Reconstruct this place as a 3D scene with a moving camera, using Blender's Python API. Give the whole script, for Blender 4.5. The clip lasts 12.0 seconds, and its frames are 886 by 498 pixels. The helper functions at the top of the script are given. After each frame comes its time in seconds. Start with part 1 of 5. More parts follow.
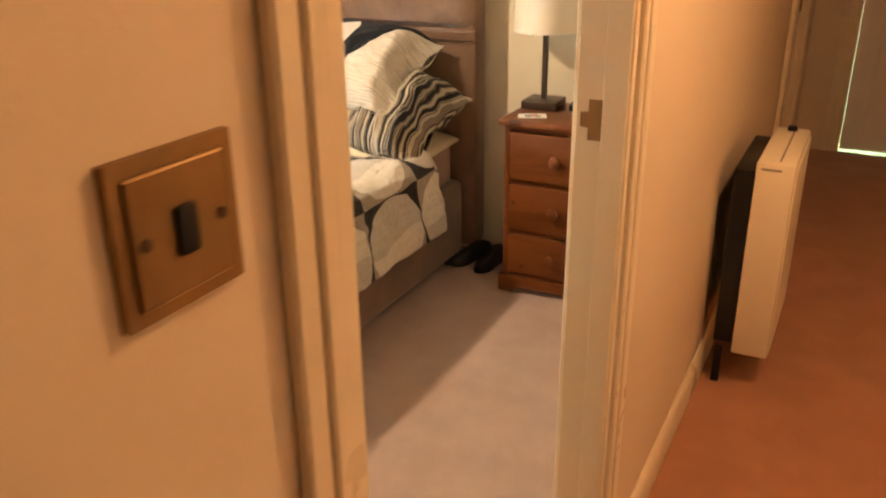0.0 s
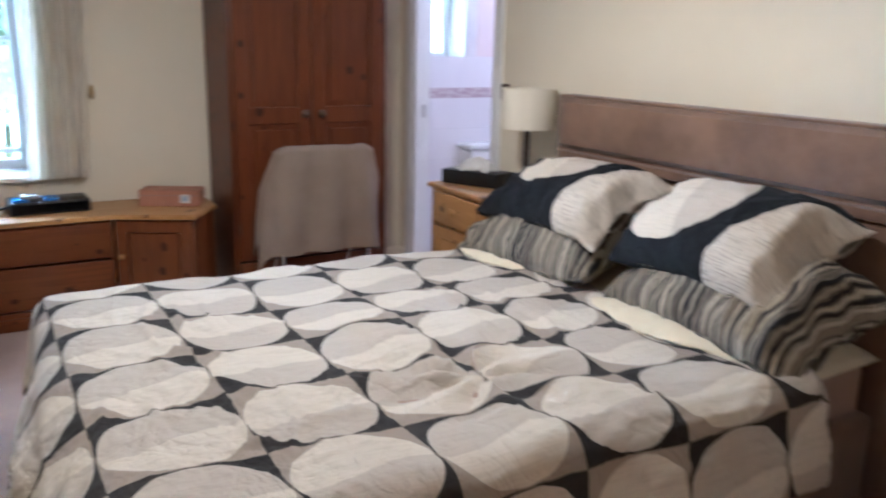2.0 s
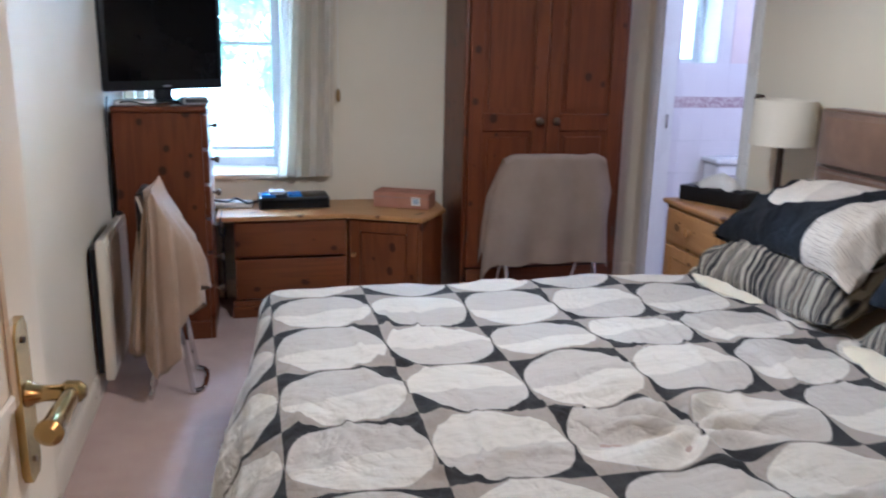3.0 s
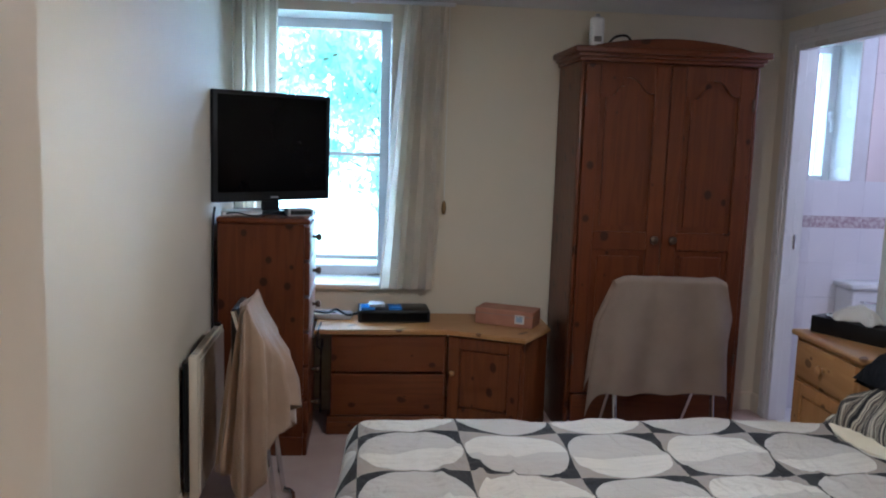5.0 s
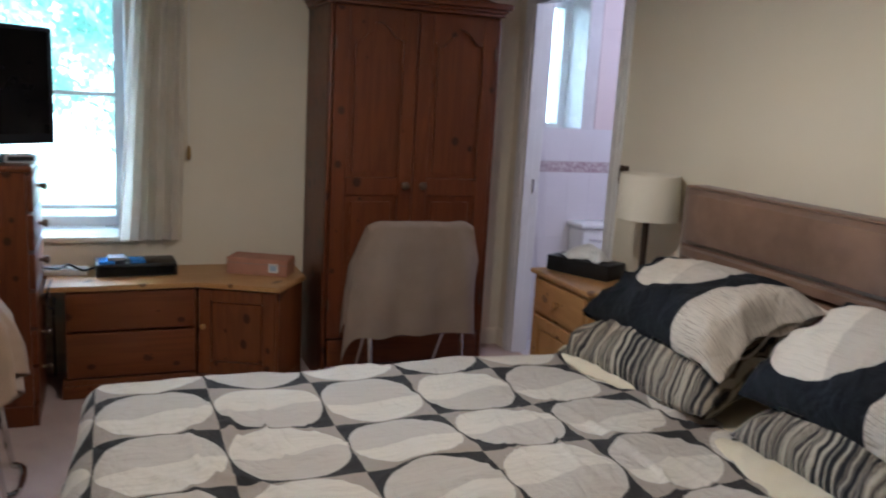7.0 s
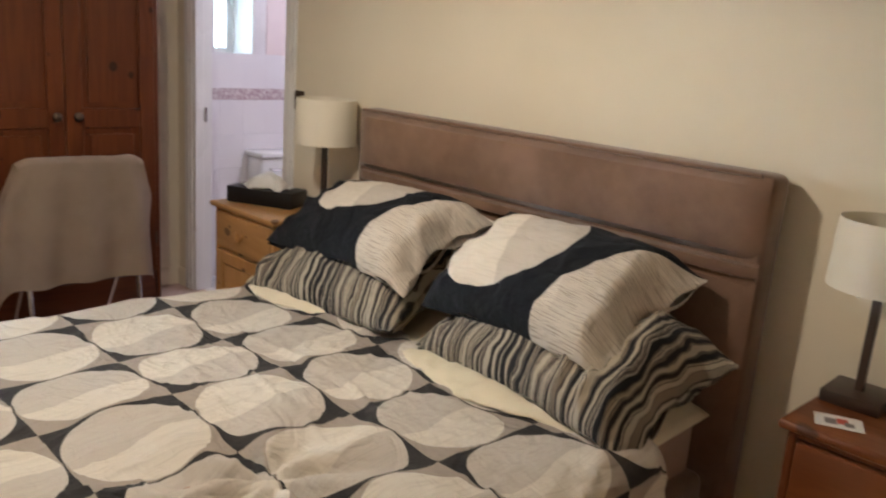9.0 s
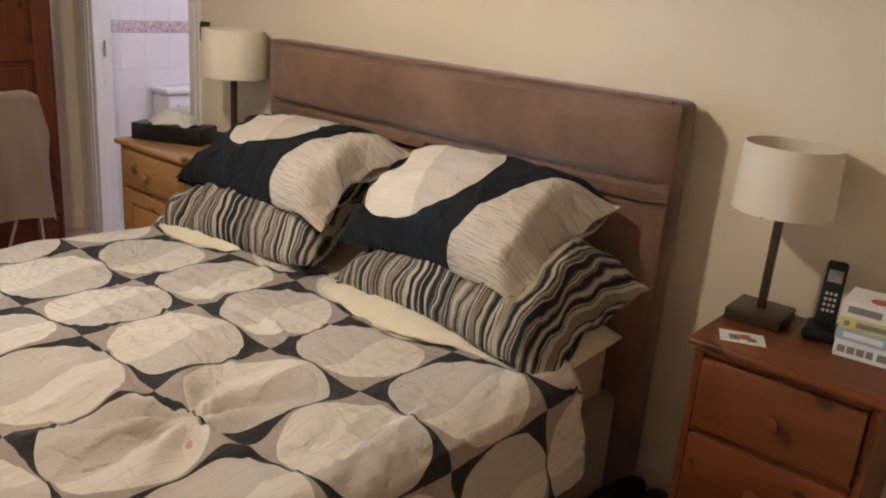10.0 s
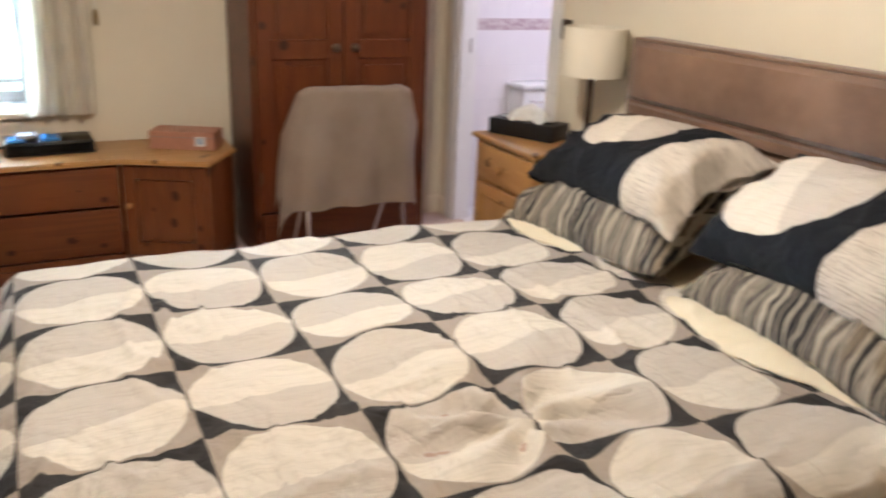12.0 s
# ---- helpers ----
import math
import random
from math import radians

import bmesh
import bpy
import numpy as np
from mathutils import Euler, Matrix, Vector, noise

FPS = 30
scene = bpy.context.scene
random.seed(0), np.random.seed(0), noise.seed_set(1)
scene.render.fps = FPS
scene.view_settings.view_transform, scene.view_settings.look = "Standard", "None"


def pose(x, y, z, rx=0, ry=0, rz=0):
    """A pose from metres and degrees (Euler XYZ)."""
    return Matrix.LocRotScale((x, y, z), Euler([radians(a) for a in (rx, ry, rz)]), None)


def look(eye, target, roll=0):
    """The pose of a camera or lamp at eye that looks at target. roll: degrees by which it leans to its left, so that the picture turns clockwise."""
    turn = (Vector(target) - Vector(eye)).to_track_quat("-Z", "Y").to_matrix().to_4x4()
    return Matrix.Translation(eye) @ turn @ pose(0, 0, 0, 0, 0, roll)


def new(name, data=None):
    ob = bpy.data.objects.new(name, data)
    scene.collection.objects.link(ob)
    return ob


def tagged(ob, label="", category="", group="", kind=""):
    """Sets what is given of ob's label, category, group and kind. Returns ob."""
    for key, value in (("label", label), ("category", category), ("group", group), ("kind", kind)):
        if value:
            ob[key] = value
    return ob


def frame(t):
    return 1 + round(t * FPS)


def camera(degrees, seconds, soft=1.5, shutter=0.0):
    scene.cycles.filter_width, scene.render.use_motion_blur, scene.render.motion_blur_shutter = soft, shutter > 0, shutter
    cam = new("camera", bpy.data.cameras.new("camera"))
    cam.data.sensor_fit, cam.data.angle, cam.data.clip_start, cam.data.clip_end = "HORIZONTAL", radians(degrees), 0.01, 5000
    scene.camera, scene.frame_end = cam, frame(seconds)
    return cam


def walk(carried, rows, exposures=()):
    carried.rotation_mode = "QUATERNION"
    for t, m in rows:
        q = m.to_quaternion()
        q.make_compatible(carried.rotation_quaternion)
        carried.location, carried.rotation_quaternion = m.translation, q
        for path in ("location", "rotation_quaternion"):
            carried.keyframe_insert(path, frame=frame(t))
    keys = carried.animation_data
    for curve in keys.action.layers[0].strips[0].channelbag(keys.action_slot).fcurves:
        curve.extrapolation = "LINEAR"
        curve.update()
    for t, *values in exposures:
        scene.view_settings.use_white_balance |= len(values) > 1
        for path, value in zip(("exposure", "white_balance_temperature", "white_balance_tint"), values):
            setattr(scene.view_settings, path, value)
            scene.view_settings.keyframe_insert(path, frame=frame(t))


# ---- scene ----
cam = camera(56.8, 12.0, soft=2.0, shutter=0.5)
PATH = [
    (0, (0.712, 0.913, 1.407), (-0.139, 2.554, 0.643), -0.7),
    (0.5, (0.720, 1.079, 1.404), (-0.215, 2.703, 0.703), 0.6),
    (0.9, (0.683, 1.226, 1.434), (-0.408, 2.775, 0.819), 0.5),
    (1, (0.677, 1.262, 1.440), (-0.459, 2.793, 0.836), 0.5),
    (1.2, (0.651, 1.316, 1.437), (-0.583, 2.779, 0.867), 0.6),
    (1.5, (0.620, 1.425, 1.431), (-0.787, 2.745, 0.901), 0.7),
    (2, (0.567, 1.611, 1.411), (-1.107, 2.59, 0.924), 1.2),
    (2.5, (0.51, 1.7, 1.418), (-1.311, 2.362, 0.921), 1.1),
    (3, (0.451, 1.73, 1.421), (-1.436, 2.176, 0.931), 1.2),
    (3.3, (0.407, 1.74, 1.427), (-1.505, 2.104, 0.967), 1.4),
    (3.7, (0.323, 1.734, 1.453), (-1.614, 2.034, 1.056), 1.8),
    (5.3, (0.247, 1.787, 1.507), (-1.728, 1.976, 1.25), 1.9),
    (5.5, (0.238, 1.787, 1.518), (-1.732, 2.006, 1.252), 1.9),
    (6, (0.236, 1.804, 1.509), (-1.708, 2.166, 1.213), 2.1),
    (6.5, (0.224, 1.816, 1.503), (-1.663, 2.386, 1.166), 2.7),
    (7, (0.227, 1.822, 1.5), (-1.587, 2.575, 1.125), 3.3),
    (7.2, (0.223, 1.834, 1.505), (-1.562, 2.645, 1.111), 3.5),
    (9, (0.195, 1.847, 1.473), (-1.173, 3.222, 0.986), 4.2),
    (9.5, (0.192, 1.859, 1.465), (-1.069, 3.304, 0.899), 4.0),
    (10, (0.196, 1.852, 1.447), (-0.992, 3.34, 0.835), 4.6),
    (10.5, (0.191, 1.847, 1.449), (-0.995, 3.323, 0.806), 4.5),
    (11, (0.180, 1.816, 1.457), (-1.113, 3.192, 0.795), 3.8),
    (11.5, (0.141, 1.846, 1.458), (-1.337, 3.014, 0.787), 3.1),
    (12, (0.108, 1.86, 1.456), (-1.562, 2.73, 0.783), 2.4),
]
EXPOSURES = [
    (0.0, 0.62, 7500, 14), (0.5, 0.52, 6350, 13), (0.9, 0.12, 5050, 12), (1.5, -0.02, 4990, 12), (2.5, -0.20, 4680, 12), (3.0, -0.22, 4580, 12), (3.7, -0.37, 4530, 12), (5.5, -1.0, 4830, 10),
    (7.0, -0.92, 5080, 11), (9.0, -0.47, 5820, 11), (10.0, -0.46, 6000, 12), (10.5, -0.40, 5950, 12), (11.0, 0.08, 5800, 12), (12.0, 0.13, 5700, 12),
]
walk(cam, [(t, look(eye, target, roll)) for t, eye, target, roll in PATH], EXPOSURES)

# ---- light ----
world = bpy.data.worlds.new("world")
scene.world = world
world.use_nodes = True
wn, wl = world.node_tree.nodes, world.node_tree.links
sky = wn.new("ShaderNodeTexSky")
sky.sky_type = "NISHITA"
sky.sun_disc = False
sky.sun_elevation = radians(48)
sky.sun_rotation = radians(60)
wl.new(sky.outputs[0], wn["Background"].inputs[0])
wn["Background"].inputs[1].default_value = 0.15


def lamp(name, kind, m, watts, colour, **settings):
    data = bpy.data.lights.new(name, kind)
    data.energy, data.color = watts, colour
    if kind == "AREA":
        data.shape, data.size, data.size_y = "RECTANGLE", settings["size"], settings["size_y"]
    elif kind == "POINT":
        data.shadow_soft_size = settings["radius"]
    elif kind == "SUN":
        data.angle = radians(settings["angle"])
    ob = new(name, data)
    ob.matrix_world = m
    return ob


CEIL_LAMP = (-1.65, 2.5)
HALL_LAMP = (1.0, 2.4)
lamp("sun", "SUN", look((0, 0, 8), (-4.0, -2.6, 2.0)), 4.0, (1.0, 0.96, 0.9), angle=6)
lamp("bedroom_bulb", "POINT", pose(CEIL_LAMP[0], CEIL_LAMP[1], 2.10), 97, (1.0, 0.83, 0.62), radius=0.06)
lamp("hall_bulb", "POINT", pose(HALL_LAMP[0], HALL_LAMP[1], 2.10), 30, (1.0, 0.57, 0.285), radius=0.06)
# Added fill lamp: lifts the bathroom, where daylight alone stays too dark.
lamp("bath_fill", "POINT", pose(-3.2, 4.85, 2.12), 30, (0.95, 0.93, 1.0), radius=0.08)


# ---- materials ----
def nodes_of(name):
    m = bpy.data.materials.new(name)
    m.use_nodes = True
    return m, m.node_tree.nodes, m.node_tree.links, m.node_tree.nodes["Principled BSDF"]


def math_node(n, l, op, a, b=None, c=None):
    k = n.new("ShaderNodeMath")
    k.operation = op
    for i, v in enumerate((a, b, c)):
        if v is None:
            continue
        if isinstance(v, (int, float)):
            k.inputs[i].default_value = v
        else:
            l.new(v, k.inputs[i])
    return k.outputs[0]


def mix_node(n, l, fac, a, b, blend="MIX"):
    k = n.new("ShaderNodeMix")
    k.data_type, k.blend_type = "RGBA", blend
    for sock, v in ((k.inputs[0], fac), (k.inputs[6], a), (k.inputs[7], b)):
        if isinstance(v, (int, float)):
            sock.default_value = v
        elif isinstance(v, tuple):
            sock.default_value = (*v, 1)
        else:
            l.new(v, sock)
    return k.outputs[2]


def ramp_node(n, l, fac, lo, hi):
    k = n.new("ShaderNodeMapRange")
    k.interpolation_type = "SMOOTHSTEP"
    l.new(fac, k.inputs[0])
    k.inputs[1].default_value, k.inputs[2].default_value = lo, hi
    return k.outputs[0]


def noise_node(n, l, vec, scale, detail=4.0, rough=0.55, warp=0.0):
    k = n.new("ShaderNodeTexNoise")
    k.inputs["Scale"].default_value, k.inputs["Detail"].default_value = scale, detail
    k.inputs["Roughness"].default_value, k.inputs["Distortion"].default_value = rough, warp
    if vec is not None:
        l.new(vec, k.inputs["Vector"])
    return k.outputs[0]


def coords(n, l, kind="Object", scale=(1, 1, 1), spread=0.0):
    tc = n.new("ShaderNodeTexCoord")
    k = n.new("ShaderNodeMapping")
    k.inputs["Scale"].default_value = scale
    l.new(tc.outputs[kind], k.inputs[0])
    if spread:
        info = n.new("ShaderNodeObjectInfo")
        v = n.new("ShaderNodeVectorMath")
        v.operation = "SCALE"
        v.inputs[0].default_value = (spread, spread * 1.7, spread * 0.6)
        l.new(info.outputs["Random"], v.inputs[3])
        l.new(v.outputs[0], k.inputs["Location"])
    return k.outputs[0]


def bump_node(n, l, bsdf, height, strength, distance=0.01):
    k = n.new("ShaderNodeBump")
    k.inputs["Strength"].default_value, k.inputs["Distance"].default_value = strength, distance
    l.new(height, k.inputs["Height"])
    l.new(k.outputs[0], bsdf.inputs["Normal"])


def plain(name, a, rough=0.6, b=None, metal=0.0, fine=120.0, coarse=3.0, bump=0.1, sheen=0.0, amount=1.0):
    """A surface with blotches at a coarse and a fine scale and a fine relief."""
    m, n, l, p = nodes_of(name)
    b = b or tuple(c * 0.86 for c in a)
    vec = coords(n, l, spread=4.0)
    big = ramp_node(n, l, noise_node(n, l, vec, coarse, 5), 0.3, 0.7)
    small = noise_node(n, l, vec, fine, 3)
    both = math_node(n, l, "MULTIPLY_ADD", small, 0.35, math_node(n, l, "MULTIPLY", big, 0.65 * amount))
    l.new(mix_node(n, l, both, a, b), p.inputs["Base Color"])
    rr = math_node(n, l, "MULTIPLY_ADD", big, 0.12, rough - 0.06)
    l.new(rr, p.inputs["Roughness"])
    p.inputs["Metallic"].default_value = metal
    p.inputs["Sheen Weight"].default_value = sheen
    if bump:
        bump_node(n, l, p, small, bump, 0.004)
    return m


def pine(name, light, dark, knot, axis, flat):
    """Knotty pine with the grain along one axis (0 x, 1 y, 2 z)."""
    m, n, l, p = nodes_of(name)
    stretch = [9.0, 9.0, 9.0]
    stretch[axis] = 0.7
    vec = coords(n, l, scale=tuple(stretch), spread=7.0)
    flow = noise_node(n, l, vec, 1.0, 3, 0.5, 0.4)
    lines = math_node(n, l, "SINE", math_node(n, l, "MULTIPLY", flow, 42.0))
    lines = ramp_node(n, l, lines, -0.6, 1.0)
    fine = noise_node(n, l, vec, 9.0, 4, 0.7)
    tone = math_node(n, l, "MULTIPLY_ADD", lines, 0.35, math_node(n, l, "MULTIPLY", fine, 0.55))
    colour = mix_node(n, l, tone, light, dark)
    kv = n.new("ShaderNodeSeparateXYZ")
    l.new(coords(n, l, spread=3.0), kv.inputs[0])
    side, deep = (kv.outputs[1], kv.outputs[0]) if flat == 0 else (kv.outputs[0], kv.outputs[1])
    ku = math_node(n, l, "MULTIPLY", math_node(n, l, "MULTIPLY_ADD", deep, 0.8, side), 9.5 if axis == 2 else 7.5)
    kw = math_node(n, l, "MULTIPLY", math_node(n, l, "MULTIPLY_ADD", deep, 0.5, kv.outputs[2]), 8.0 if axis == 2 else 10.0)
    kc = n.new("ShaderNodeCombineXYZ")
    l.new(ku, kc.inputs[0])
    l.new(kw, kc.inputs[1])
    vor = n.new("ShaderNodeTexVoronoi")
    vor.voronoi_dimensions = "2D"
    vor.inputs["Scale"].default_value = 1.0
    l.new(kc.outputs[0], vor.inputs["Vector"])
    sep = n.new("ShaderNodeSeparateColor")
    l.new(vor.outputs["Color"], sep.inputs[0])
    pick = math_node(n, l, "GREATER_THAN", sep.outputs[0], 0.66 if flat else 0.67)
    size = math_node(n, l, "MULTIPLY_ADD", sep.outputs[1], 0.16, 0.045)
    near = math_node(n, l, "SUBTRACT", size, vor.outputs["Distance"])
    spot = math_node(n, l, "MULTIPLY", ramp_node(n, l, near, -0.035, 0.05), pick)
    colour = mix_node(n, l, math_node(n, l, "MULTIPLY", spot, 0.85), colour, knot)
    l.new(colour, p.inputs["Base Color"])
    l.new(math_node(n, l, "MULTIPLY_ADD", fine, 0.2, 0.28), p.inputs["Roughness"])
    p.inputs["Specular IOR Level"].default_value = 0.3
    bump_node(n, l, p, tone, 0.12, 0.003)
    return m


def weave(n, l, p, vec, strength=0.25):
    fine = noise_node(n, l, vec, 420.0, 2)
    big = noise_node(n, l, vec, 16.0, 4, 0.6, 0.6)
    ridge = math_node(n, l, "ABSOLUTE", math_node(n, l, "SUBTRACT", noise_node(n, l, vec, 5.5, 3, 0.5, 1.2), 0.5))
    ridge = ramp_node(n, l, ridge, 0.0, 0.09)
    both = math_node(n, l, "MULTIPLY_ADD", big, 2.2, math_node(n, l, "MULTIPLY", fine, 0.35))
    both = math_node(n, l, "MULTIPLY_ADD", ridge, 0.55, both)
    bump_node(n, l, p, both, strength * 1.3, 0.012)
    p.inputs["Roughness"].default_value = 0.9
    p.inputs["Sheen Weight"].default_value = 0.02
    p.inputs["Specular IOR Level"].default_value = 0.15


NAVY, TAUPE = (0.008, 0.0092, 0.0125), (0.36, 0.305, 0.255)
CREAM, SILVER = (0.71, 0.655, 0.57), (0.555, 0.505, 0.445)


def frac_pm(n, l, v):
    return math_node(n, l, "MULTIPLY_ADD", math_node(n, l, "FRACT", v), 2.0, -1.0)


def thin_lines(n, l, along, across, freq):
    """Slubby woven lines: long streaks of uneven width."""
    k = n.new("ShaderNodeCombineXYZ")
    l.new(math_node(n, l, "MULTIPLY", along, freq * 0.03), k.inputs[0])
    l.new(math_node(n, l, "MULTIPLY", across, freq), k.inputs[1])
    return ramp_node(n, l, noise_node(n, l, k.outputs[0], 1.0, 2, 0.5), 0.48, 0.66)


def duvet_cloth():
    """Squares with a pale disc in each; two corners navy and two taupe; discs in two tones that swap from square to square."""
    m, n, l, p = nodes_of("duvet_print")
    vec = coords(n, l, "UV")
    sep = n.new("ShaderNodeSeparateXYZ")
    l.new(vec, sep.inputs[0])
    u, v = sep.outputs[0], sep.outputs[1]
    pu, pv = frac_pm(n, l, u), frac_pm(n, l, v)
    au = math_node(n, l, "POWER", math_node(n, l, "ABSOLUTE", pu), 2.15)
    av = math_node(n, l, "POWER", math_node(n, l, "ABSOLUTE", pv), 2.15)
    disc = math_node(n, l, "LESS_THAN", math_node(n, l, "ADD", au, av), 0.95)
    parity = math_node(n, l, "MODULO", math_node(n, l, "ADD", math_node(n, l, "FLOOR", v), 100.0), 2.0)
    side = math_node(n, l, "GREATER_THAN", pu, 0.0)
    corner = math_node(n, l, "SUBTRACT", 1.0, math_node(n, l, "ABSOLUTE", math_node(n, l, "SUBTRACT", side, parity)))
    bend = math_node(n, l, "SINE", math_node(n, l, "MULTIPLY", pv, 2.4))
    half = math_node(n, l, "GREATER_THAN", math_node(n, l, "MULTIPLY_ADD", bend, 0.13, pu), 0.08)
    tone = math_node(n, l, "ABSOLUTE", math_node(n, l, "SUBTRACT", half, parity))
    lines = math_node(n, l, "MULTIPLY", thin_lines(n, l, pv, pu, 34.0), 0.26)
    inner = mix_node(n, l, tone, SILVER, CREAM)
    inner = mix_node(n, l, lines, inner, (0.36, 0.31, 0.26))
    outer = mix_node(n, l, corner, TAUPE, NAVY)
    colour = mix_node(n, l, disc, outer, inner)
    dirt = noise_node(n, l, vec, 3.0, 5)
    colour = mix_node(n, l, math_node(n, l, "MULTIPLY", dirt, 0.16), colour, (0.32, 0.28, 0.24))
    l.new(colour, p.inputs["Base Color"])
    weave(n, l, p, coords(n, l), 0.42)
    return m


def pillow_print():
    """Navy with two large pale discs, one of them in fine stripes. UV in metres."""
    m, n, l, p = nodes_of("pillow_print")
    vec = coords(n, l, "UV")
    sep = n.new("ShaderNodeSeparateXYZ")
    l.new(vec, sep.inputs[0])
    u, v = sep.outputs[0], sep.outputs[1]

    def disc_at(cu, cv, ru, rv, lean):
        du = math_node(n, l, "SUBTRACT", u, cu)
        dv = math_node(n, l, "SUBTRACT", v, cv)
        a = math_node(n, l, "DIVIDE", math_node(n, l, "MULTIPLY_ADD", dv, lean, du), ru)
        b = math_node(n, l, "DIVIDE", dv, rv)
        d = math_node(n, l, "ADD", math_node(n, l, "MULTIPLY", a, a), math_node(n, l, "MULTIPLY", b, b))
        return math_node(n, l, "LESS_THAN", d, 1.0)
    one = disc_at(0.245, 0.240, 0.200, 0.190, -0.25)
    two = disc_at(0.755, 0.170, 0.245, 0.340, -0.48)
    s = thin_lines(n, l, u, v, 300.0)
    split = ramp_node(n, l, math_node(n, l, "MULTIPLY_ADD", v, 0.35, u), 0.325, 0.335)
    pale = mix_node(n, l, split, CREAM, SILVER)
    pale = mix_node(n, l, math_node(n, l, "MULTIPLY", s, 0.22), pale, (0.30, 0.25, 0.20))
    striped = mix_node(n, l, math_node(n, l, "MULTIPLY", thin_lines(n, l, u, v, 400.0), 0.7), (0.60, 0.545, 0.47), (0.25, 0.21, 0.17))
    c = mix_node(n, l, one, NAVY, pale)
    c = mix_node(n, l, two, c, striped)
    l.new(c, p.inputs["Base Color"])
    weave(n, l, p, coords(n, l), 0.36)
    return m


def stripe_cloth():
    m, n, l, p = nodes_of("striped_cotton")
    vec = coords(n, l, "UV")
    sep = n.new("ShaderNodeSeparateXYZ")
    l.new(vec, sep.inputs[0])
    k = n.new("ShaderNodeTexNoise")
    k.noise_dimensions = "1D"
    k.inputs["Scale"].default_value, k.inputs["Detail"].default_value = 36.0, 2.5
    wob = noise_node(n, l, vec, 7.0, 2)
    l.new(math_node(n, l, "MULTIPLY_ADD", wob, 0.075, sep.outputs[0]), k.inputs["W"])
    r = n.new("ShaderNodeValToRGB")
    r.color_ramp.interpolation = "CONSTANT"
    stops = [(0.0, (0.016, 0.016, 0.018)), (0.40, (0.10, 0.09, 0.075)), (0.46, (0.42, 0.37, 0.29)), (0.525, (0.045, 0.04, 0.04)), (0.575, (0.22, 0.18, 0.14)), (0.63, (0.022, 0.022, 0.024))]
    while len(r.color_ramp.elements) < len(stops):
        r.color_ramp.elements.new(0.5)
    for e, (at, c) in zip(r.color_ramp.elements, stops):
        e.position, e.color = at, (*c, 1)
    l.new(k.outputs[0], r.inputs[0])
    l.new(r.outputs[0], p.inputs["Base Color"])
    weave(n, l, p, coords(n, l), 0.36)
    return m


def glass_mat(name, colour=(1, 1, 1)):
    m, n, l, p = nodes_of(name)
    p.inputs["Base Color"].default_value = (*colour, 1)
    p.inputs["Transmission Weight"].default_value = 1.0
    p.inputs["Roughness"].default_value = 0.02
    p.inputs["IOR"].default_value = 1.45
    return m


def glow_mat(name, colour, strength):
    m, n, l, p = nodes_of(name)
    p.inputs["Base Color"].default_value = (*colour, 1)
    p.inputs["Emission Color"].default_value = (*colour, 1)
    p.inputs["Emission Strength"].default_value = strength
    return m


def through_light(name, front, back, share, fine=30.0, coarse=3.0):
    """A thin leaf or cloth that lets light through."""
    m = plain(name, front, 0.8, tuple(c * 0.8 for c in front), fine=fine, coarse=coarse, bump=0.1)
    n, l = m.node_tree.nodes, m.node_tree.links
    t = n.new("ShaderNodeBsdfTranslucent")
    t.inputs[0].default_value = (*back, 1)
    k = n.new("ShaderNodeMixShader")
    k.inputs[0].default_value = share
    l.new(n["Principled BSDF"].outputs[0], k.inputs[1])
    l.new(t.outputs[0], k.inputs[2])
    l.new(k.outputs[0], n["Material Output"].inputs[0])
    return m


PAINT = plain("cream_wall_paint", (0.73, 0.665, 0.535), 0.7, (0.69, 0.625, 0.495), fine=260, coarse=1.4, bump=0.12)
HALLPAINT = plain("hall_wall_paint", (0.70, 0.60, 0.48), 0.72, (0.66, 0.56, 0.45), fine=260, coarse=1.4, bump=0.12)
CEILPAINT = plain("ceiling_paint", (0.66, 0.65, 0.62), 0.8, fine=200, coarse=1.2, bump=0.1)
GLOSS = plain("ivory_gloss_paint", (0.74, 0.66, 0.53), 0.32, (0.70, 0.62, 0.49), fine=60, coarse=2.5, bump=0.04)
WHITE = plain("white_gloss_paint", (0.78, 0.77, 0.76), 0.3, (0.74, 0.73, 0.72), fine=60, coarse=2.5, bump=0.04)
PVC = plain("white_plastic", (0.80, 0.81, 0.82), 0.35, (0.77, 0.78, 0.79), fine=90, coarse=4, bump=0.02)
CARPET = plain("beige_carpet", (0.50, 0.36, 0.30), 0.95, (0.41, 0.29, 0.24), fine=330, coarse=6, bump=0.6, sheen=0.2)
HALLCARPET = plain("terracotta_carpet", (0.42, 0.19, 0.105), 0.95, (0.33, 0.145, 0.08), fine=330, coarse=6, bump=0.6, sheen=0.2)
SUEDE = plain("brown_suede", (0.205, 0.115, 0.069), 0.82, (0.092, 0.048, 0.028), fine=240, coarse=4.5, bump=0.15, sheen=0.35)
SHEET = plain("cream_sheet", (0.76, 0.68, 0.51), 0.9, (0.70, 0.62, 0.46), fine=300, coarse=12, bump=0.3)
MATTRESS = plain("mauve_mattress_ticking", (0.42, 0.30, 0.25), 0.88, (0.36, 0.26, 0.21), fine=260, coarse=8, bump=0.3)
TOWEL2 = plain("sand_knit_throw", (0.42, 0.295, 0.20), 0.97, (0.34, 0.235, 0.155), fine=260, coarse=7, bump=0.7, sheen=0.3)
